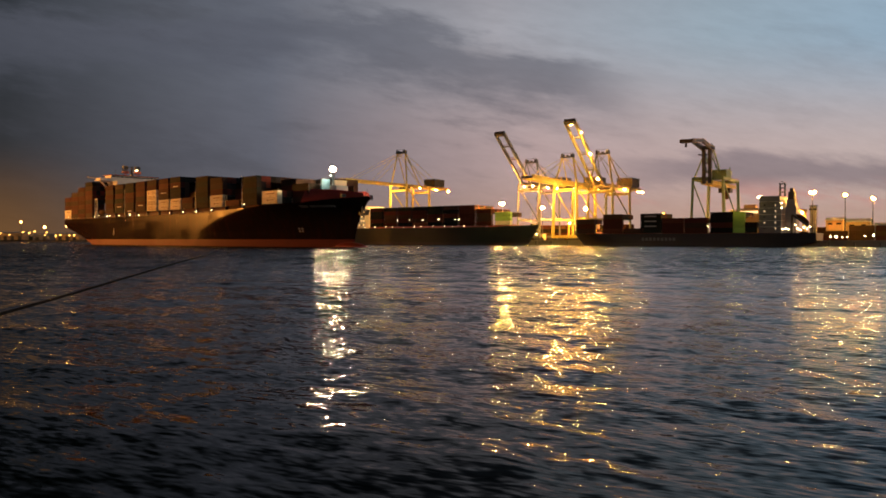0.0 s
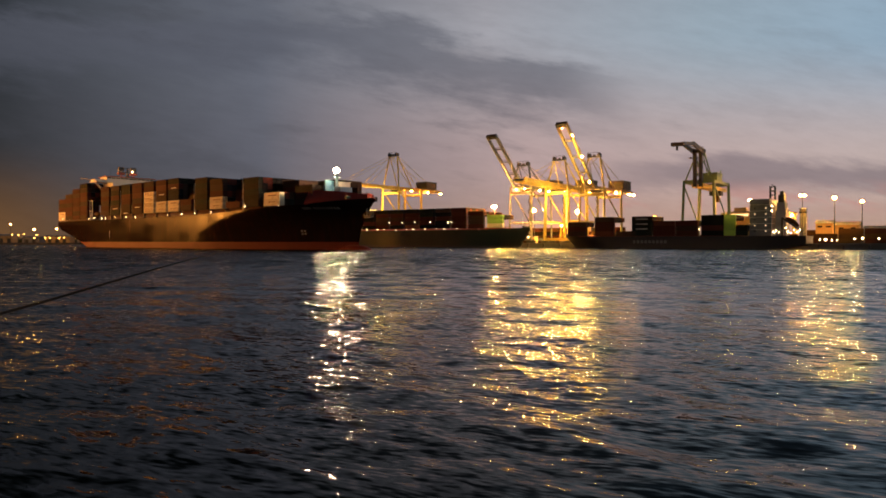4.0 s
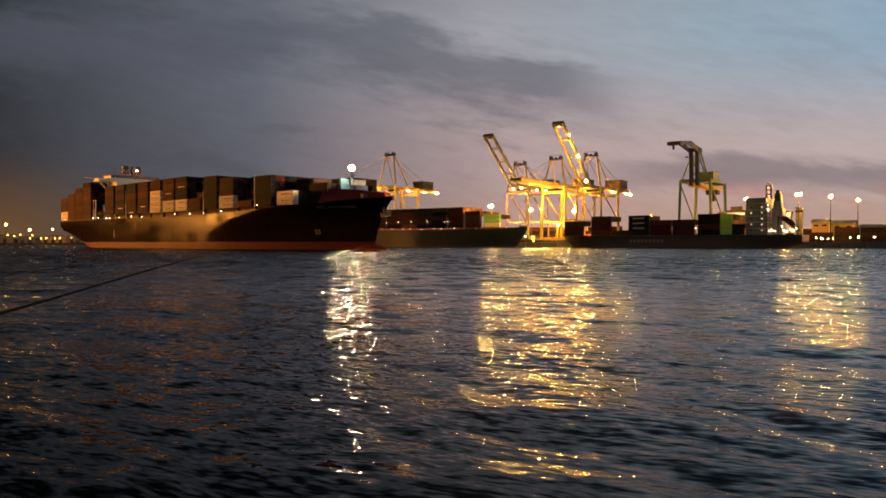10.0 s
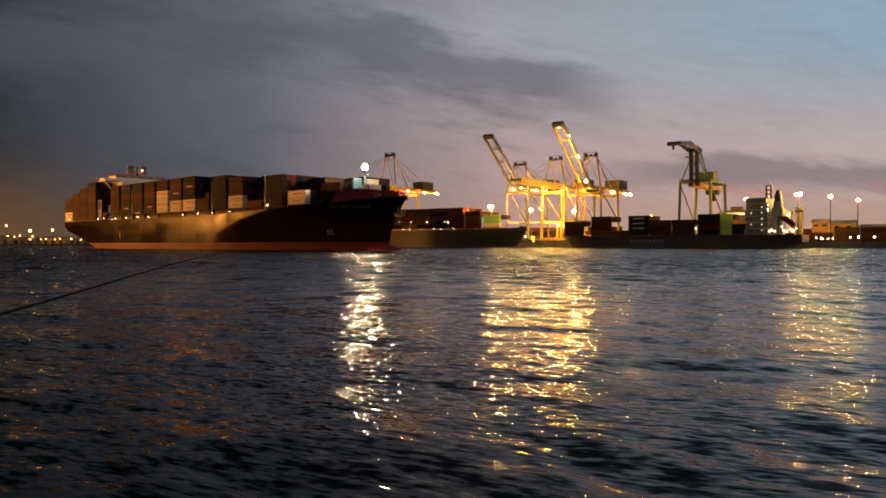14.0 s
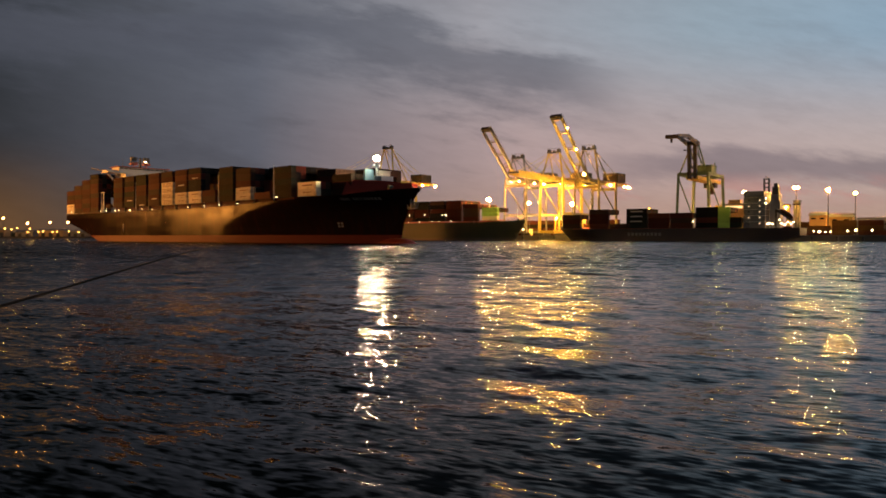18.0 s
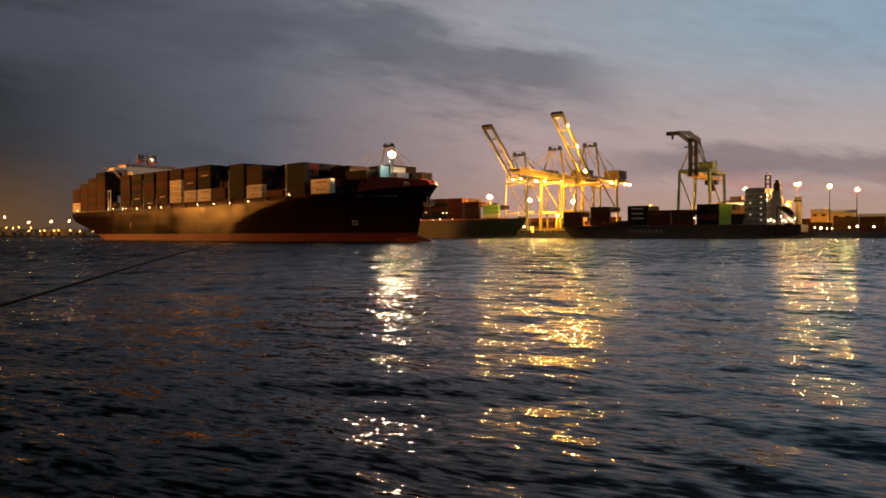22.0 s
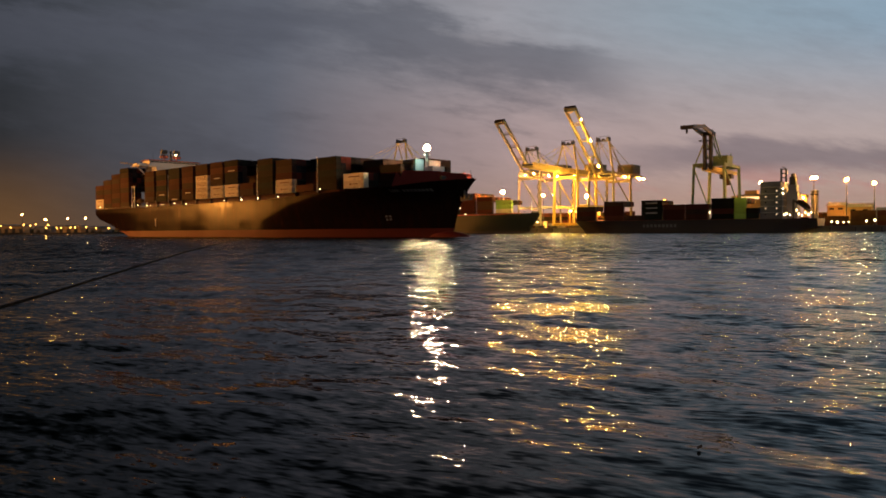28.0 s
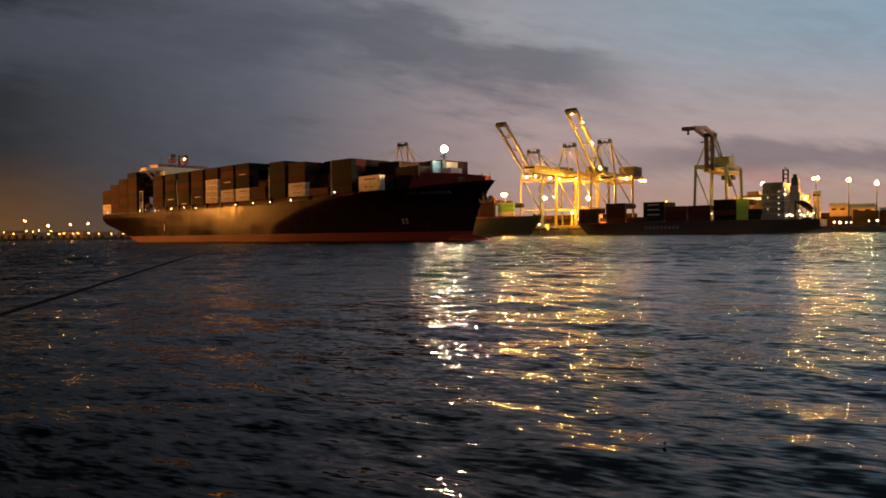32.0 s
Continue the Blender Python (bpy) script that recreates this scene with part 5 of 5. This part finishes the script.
def shed(s, o, long_, deep, tall, wall, label, tower=False):
    b = thing("warehouse", at(s, o, 3.2), label, "building", "sheds behind the quay")
    shape("wall", boxes((0, long_, 0, deep, 0, tall)), wall, b)
    if not tower:
        def roof(bm):
            n = [bm.verts.new(p) for p in ((-0.6, -0.6, tall), (long_ + 0.6, -0.6, tall), (long_ + 0.6, deep / 2, tall + deep * 0.14), (-0.6, deep / 2, tall + deep * 0.14), (long_ + 0.6, deep + 0.6, tall), (-0.6, deep + 0.6, tall))]
            bm.faces.new((n[0], n[1], n[2], n[3]))
            bm.faces.new((n[3], n[2], n[4], n[5]))
            bm.faces.new((n[0], n[3], n[5]))
            bm.faces.new((n[1], n[4], n[2]))
            bm.faces.new((n[0], n[5], n[4], n[1]))
        shape("roof", roof, WALL_GREY, b, "low pitched metal roof")
    else:
        shape("roof", boxes((-0.3, long_ + 0.3, -0.3, deep + 0.3, tall, tall + 0.5)), WALL_GREY, b)
    k = max(2, int(long_ / 6))
    for i in range(k):
        x = long_ * (i + 0.5) / k
        shape("door", boxes((x - 1.6, x + 1.6, -0.08, 0.02, 0, min(4, tall * 0.6))), STEEL_DARK, b)
        if tall > 7:
            shape("window", boxes((x - 1.2, x + 1.2, -0.06, 0.02, tall - 2.4, tall - 1.4)), GLASS_DARK, b)
    return b


lit_shed = shed(101, 72, 14, 14, 20.0, WALL_OCHRE, "tall ochre store with a lit window band", True)
shape("window_band", boxes((1.0, 13.0, -0.16, -0.1, 17.4, 19.0)), LAMP_WINDOW, lit_shed, "long lit window band")
shape("rooftop_hut", boxes((4, 11, 2, 8, 20.5, 23.0)), WALL_OCHRE, lit_shed)
shed(153, 66, 9, 14, 12.0, WALL_OCHRE, "ochre shed lit by the yard lamps")
shed(163, 70, 12, 16, 11.0, WALL_OCHRE, "ochre shed lit by the yard lamps")
shed(177, 74, 18, 16, 8.5, WALL_GREY, "grey shed lit by the yard lamps")
shed(198, 70, 26, 18, 9.5, WALL_GREY, "grey shed lit by the yard lamps")
shed(230, 66, 30, 18, 8.5, WALL_OCHRE, "ochre shed lit by the yard lamps")
shed(145.0, 62, 3.4, 4.0, 20.6, WALL_GREY, "slim grey tower beside a light mast", True)
shed(-24, 33, 6.5, 5, 4.2, WALL_OCHRE, "small ochre hut on the quay edge", True)
for s, z, r in ((-21.5, 7.6, 0.5), (160.2, 5.6, 0.4), (163, 5.4, 0.6), (166, 5.2, 0.35), (168.4, 5.3, 0.3), (176.6, 5.8, 0.4), (180.5, 6.2, 0.55), (188, 6.0, 0.5), (196, 6.4, 0.4), (12.5, 8.6, 0.35)):
    w2 = thing("wall_lamp", at(s, 31.5, 3.2), "small bright lamp low on the quay", "lamp", "small lamps on the quay")
    shape("post", lambda bm, z=z: tube(bm, (0, 0, 0), (0, 0, z - 3.4), 0.08), STEEL_DARK, w2)
    shape("lamp_head", lambda bm, z=z, r=r: ball(bm, (0, 0, z - 3.2), r), LAMP_DECK, w2)


def fenders(bm):
    for i in range(60):
        s = -320 + 12 * i
        tube(bm, (s, 28.6, 0.4), (s, 28.6, 2.6), 0.7, n=8)


solid("quay_fenders", QUAY, fenders, STEEL_DARK, "black rubber fenders along the quay wall", "fender", kind="stuff")


def bollards(s):
    b = thing("bollard", at(s, 29.6, 3.5), "cast-iron mooring bollard on the quay edge", "bollard", "bollards along the quay")
    shape("post", lambda bm: (tube(bm, (0, 0, 0), (0, 0, 0.5), 0.26, 0.2), tube(bm, (0, 0, 0.5), (0, 0, 0.72), 0.36, 0.3)), STEEL_DARK, b)


for i in range(12):
    bollards(-40 + 20 * i)

# mooring lines of the two berthed ships
for k, (p, q) in enumerate((((-11, 12, 12.0), (4, 29.6, 4.0)), ((-12, 8, 12.0), (0, 29.6, 4.0)), ((20, 12, 8.0), (0, 29.6, 4.0)), ((22, 8, 8.0), (4, 29.6, 4.0)))):
    solid("mooring_line", QUAY, lambda bm, p=p, q=q: tube(bm, p, q, 0.05, n=6), ROPE, "pale mooring line between ship and quay", "rope", "mooring lines")

# ---- far shore lamps on the left ----


def shore_lamp(x, y, z, r, glow):
    lamp = thing("shore_lamp", pose(x, y, 2.0), "sodium lamp glowing on the far spit", "lamp", "lamps on the far spit")
    shape("pole", lambda bm: tube(bm, (0, 0, 0), (0, 0, z - 2), 0.3, 0.16, 7), STEEL_DARK, lamp)
    shape("arm", beams(((-1.6, 0, z - 2), (1.6, 0, z - 2), 0.25)), STEEL_DARK, lamp)
    shape("lamp_head", lambda bm: ball(bm, (0, -0.3, z - 2), r, 0.8), glow, lamp, "lit sodium lamp head")


for x, z, r in ((-524.8, 24.8, 0.9), (-496, 18.6, 1.1), (-468.5, 19.6, 0.95), (-446.6, 19.9, 0.95), (-560, 22, 0.9), (-600, 24, 0.9), (-640, 20, 0.95), (-690, 25, 0.95)):
    shore_lamp(x, 878, z, r * 1.2, LAMP_SPIT if x > -570 else LAMP_YARD)
for x, z in ((-520, 12.1), (-512, 11.2), (-505, 12.8), (-493, 8.1), (-490, 11.8), (-479.6, 8.1), (-474, 8.4), (-462.8, 8.1), (-457, 8.6), (-443.5, 8.5), (-431.3, 7.6), (-415.8, 7.4), (-400.9, 7.8), (-536, 9), (-548, 11), (-575, 9), (-610, 10), (-628, 8)):
    shore_lamp(x, 873, z, 0.8, LAMP_SHORE)



def spit_shed(x, y, long_, deep, tall, wall, label):
    b = thing("warehouse", pose(x, y, 2.4), label, "building", "sheds on the far spit")
    shape("wall", boxes((0, long_, 0, deep, 0, tall)), wall, b)

    def roof(bm):
        n = [bm.verts.new(p) for p in ((-0.6, -0.8, tall), (long_ + 0.6, -0.8, tall), (long_ + 0.6, deep / 2, tall + deep * 0.16), (-0.6, deep / 2, tall + deep * 0.16), (long_ + 0.6, deep + 0.8, tall), (-0.6, deep + 0.8, tall))]
        for f in ((0, 1, 2, 3), (3, 2, 4, 5), (0, 3, 5), (1, 4, 2), (0, 5, 4, 1)):
            bm.faces.new([n[i] for i in f])
    shape("roof", roof, WALL_GREY, b, "low pitched metal roof")
    for i in range(int(long_ / 9)):
        shape("door", boxes((4 + 9 * i, 8 + 9 * i, -0.1, 0.05, 0, tall * 0.6)), STEEL_DARK, b)


spit_shed(-566, 888, 36, 14, 8.5, WALL_OCHRE, "long ochre shed under sodium lamps on the far spit")
spit_shed(-518, 890, 22, 12, 6.5, WALL_GREY, "low grey shed under sodium lamps on the far spit")
spit_shed(-488, 887, 30, 13, 7.5, WALL_OCHRE, "long ochre shed under sodium lamps on the far spit")
spit_shed(-450, 890, 24, 12, 6.0, WALL_GREY, "low grey shed under sodium lamps on the far spit")
spit_shed(-418, 892, 18, 12, 5.0, WALL_OCHRE, "small ochre shed under sodium lamps on the far spit")

# ---- mooring rope before the camera and a rod that dips into view ----


def rope_curve(name, pts, radius, label):
    cu = bpy.data.curves.new(name, "CURVE")
    cu.dimensions, cu.bevel_depth, cu.bevel_resolution, cu.use_fill_caps = "3D", radius, 2, True
    sp = cu.splines.new("NURBS")
    sp.points.add(len(pts) - 1)
    for pnt, p in zip(sp.points, pts):
        pnt.co = (*p, 1)
    sp.use_endpoint_u, sp.order_u, sp.resolution_u = True, 3, 16
    cu.materials.append(ROPE)
    return tagged(new(name, cu), label, "rope")


mooring_rope = rope_curve("mooring_rope", [(-6.95, 9.5, 1.73), (-7.54, 12.0, 1.75), (-7.96, 14.5, 1.81), (-8.92, 19.0, 1.89), (-10.53, 27.0, 2.06), (-13.16, 38.0, 2.13), (-18.12, 58.0, 2.1), (-28.71, 100.0, 1.76), (-64.49, 235.0, 0.04)], 0.030, "dark sagging mooring rope running out over the water")


def rod():
    r = thing("rod", pose(-14, 9, 9), "thin dull grey tapered rod swinging beside the camera", "rod")
    shape("shaft", lambda bm: (tube(bm, (0, 0, 0), (-0.9, 0, 0), 0.003, 0.008, 8), tube(bm, (-0.9, 0, 0), (-4.2, 0, 0), 0.008, 0.018, 8)), ROD_GREY, r)
    shape("tip_ring", lambda bm: tube(bm, (-0.03, 0, 0), (0.03, 0, 0), 0.005, 0.005, 8), ROD_GREY, r)
    return r


whip = rod()


def floating_leaf():
    leaf = thing("leaf", pose(5.9, 6.7, 0.05), "curled brown leaf drifting on the water", "leaf")

    def blade(bm):
        n = 8
        rows = []
        for up in (0.006, 0.0):
            rows.append([])
            for i in range(n + 1):
                u = i / n
                w = 0.028 * math.sin(math.pi * min(1, u * 0.96 + 0.02)) ** 0.8
                x = -0.065 + 0.13 * u
                rows[-1].append([bm.verts.new((x, k * w, up + 0.018 * abs(k) + 0.04 * (u - 0.5) ** 2)) for k in (-1, -0.5, 0, 0.5, 1)])
        for i in range(n):
            for j in range(4):
                bm.faces.new((rows[0][i][j], rows[0][i + 1][j], rows[0][i + 1][j + 1], rows[0][i][j + 1]))
                bm.faces.new((rows[1][i][j + 1], rows[1][i + 1][j + 1], rows[1][i + 1][j], rows[1][i][j]))
    shape("blade", blade, DEAD_LEAF, leaf, "", True)
    shape("stalk", lambda bm: tube(bm, (0.055, 0, 0.010), (0.10, 0.008, 0.02), 0.003, 0.002, 6), DEAD_LEAF, leaf)
    return leaf


leaf = floating_leaf()


def motions():
    walk(water, [(t, pose(DRIFT[0] * t, DRIFT[1] * t, 0)) for t in (0, 8, 16, 24, 32)])
    walk(ship, [(t, ship_pose(t)) for t in (0, 4, 8, 12, 16, 20, 24, 28, 32)])
    walk(leaf, [(t, pose(x, y, 0.05, 4 * math.sin(t), 5 * math.cos(1.3 * t), 8 * t)) for t, x, y in ((0, 5.9, 6.7), (8, 5.2, 7.5), (16, 4.4, 8.3), (20, 4.01, 8.74), (25, 3.54, 9.24), (28, 3.32, 9.55), (31, 2.97, 9.72), (32, 2.88, 9.8))])
    walk(whip, [(0, pose(-3.33, 5.20, 3.87, 0, -27.2, 49.6)), (4.5, pose(-3.33, 5.20, 3.87, 0, -27.2, 49.6)), (5.5, pose(-3.33, 5.20, 3.87, 0, -27.2, 49.6)), (6, pose(-2.63, 5.20, 3.83, 0, -28.9, 55.0)), (6.5, pose(-2.55, 5.20, 3.90, 0, -26.6, 50.5)), (7, pose(-2.54, 5.20, 4.055, 0, -28.4, 54.1)), (7.5, pose(-2.65, 5.20, 3.90, 0, -27.2, 59.0)), (8, pose(-2.68, 5.20, 3.89, 0, -26.0, 62.3)), (8.5, pose(-2.97, 5.20, 3.80, 0, -23.7, 53.1)), (9, pose(-3.38, 5.20, 3.79, 0, -25.7, 57.0)), (9.6, pose(-3.38, 5.20, 3.79, 0, -25.7, 57.0)), (32, pose(-3.38, 5.20, 3.79, 0, -25.7, 57.0))])


motions()
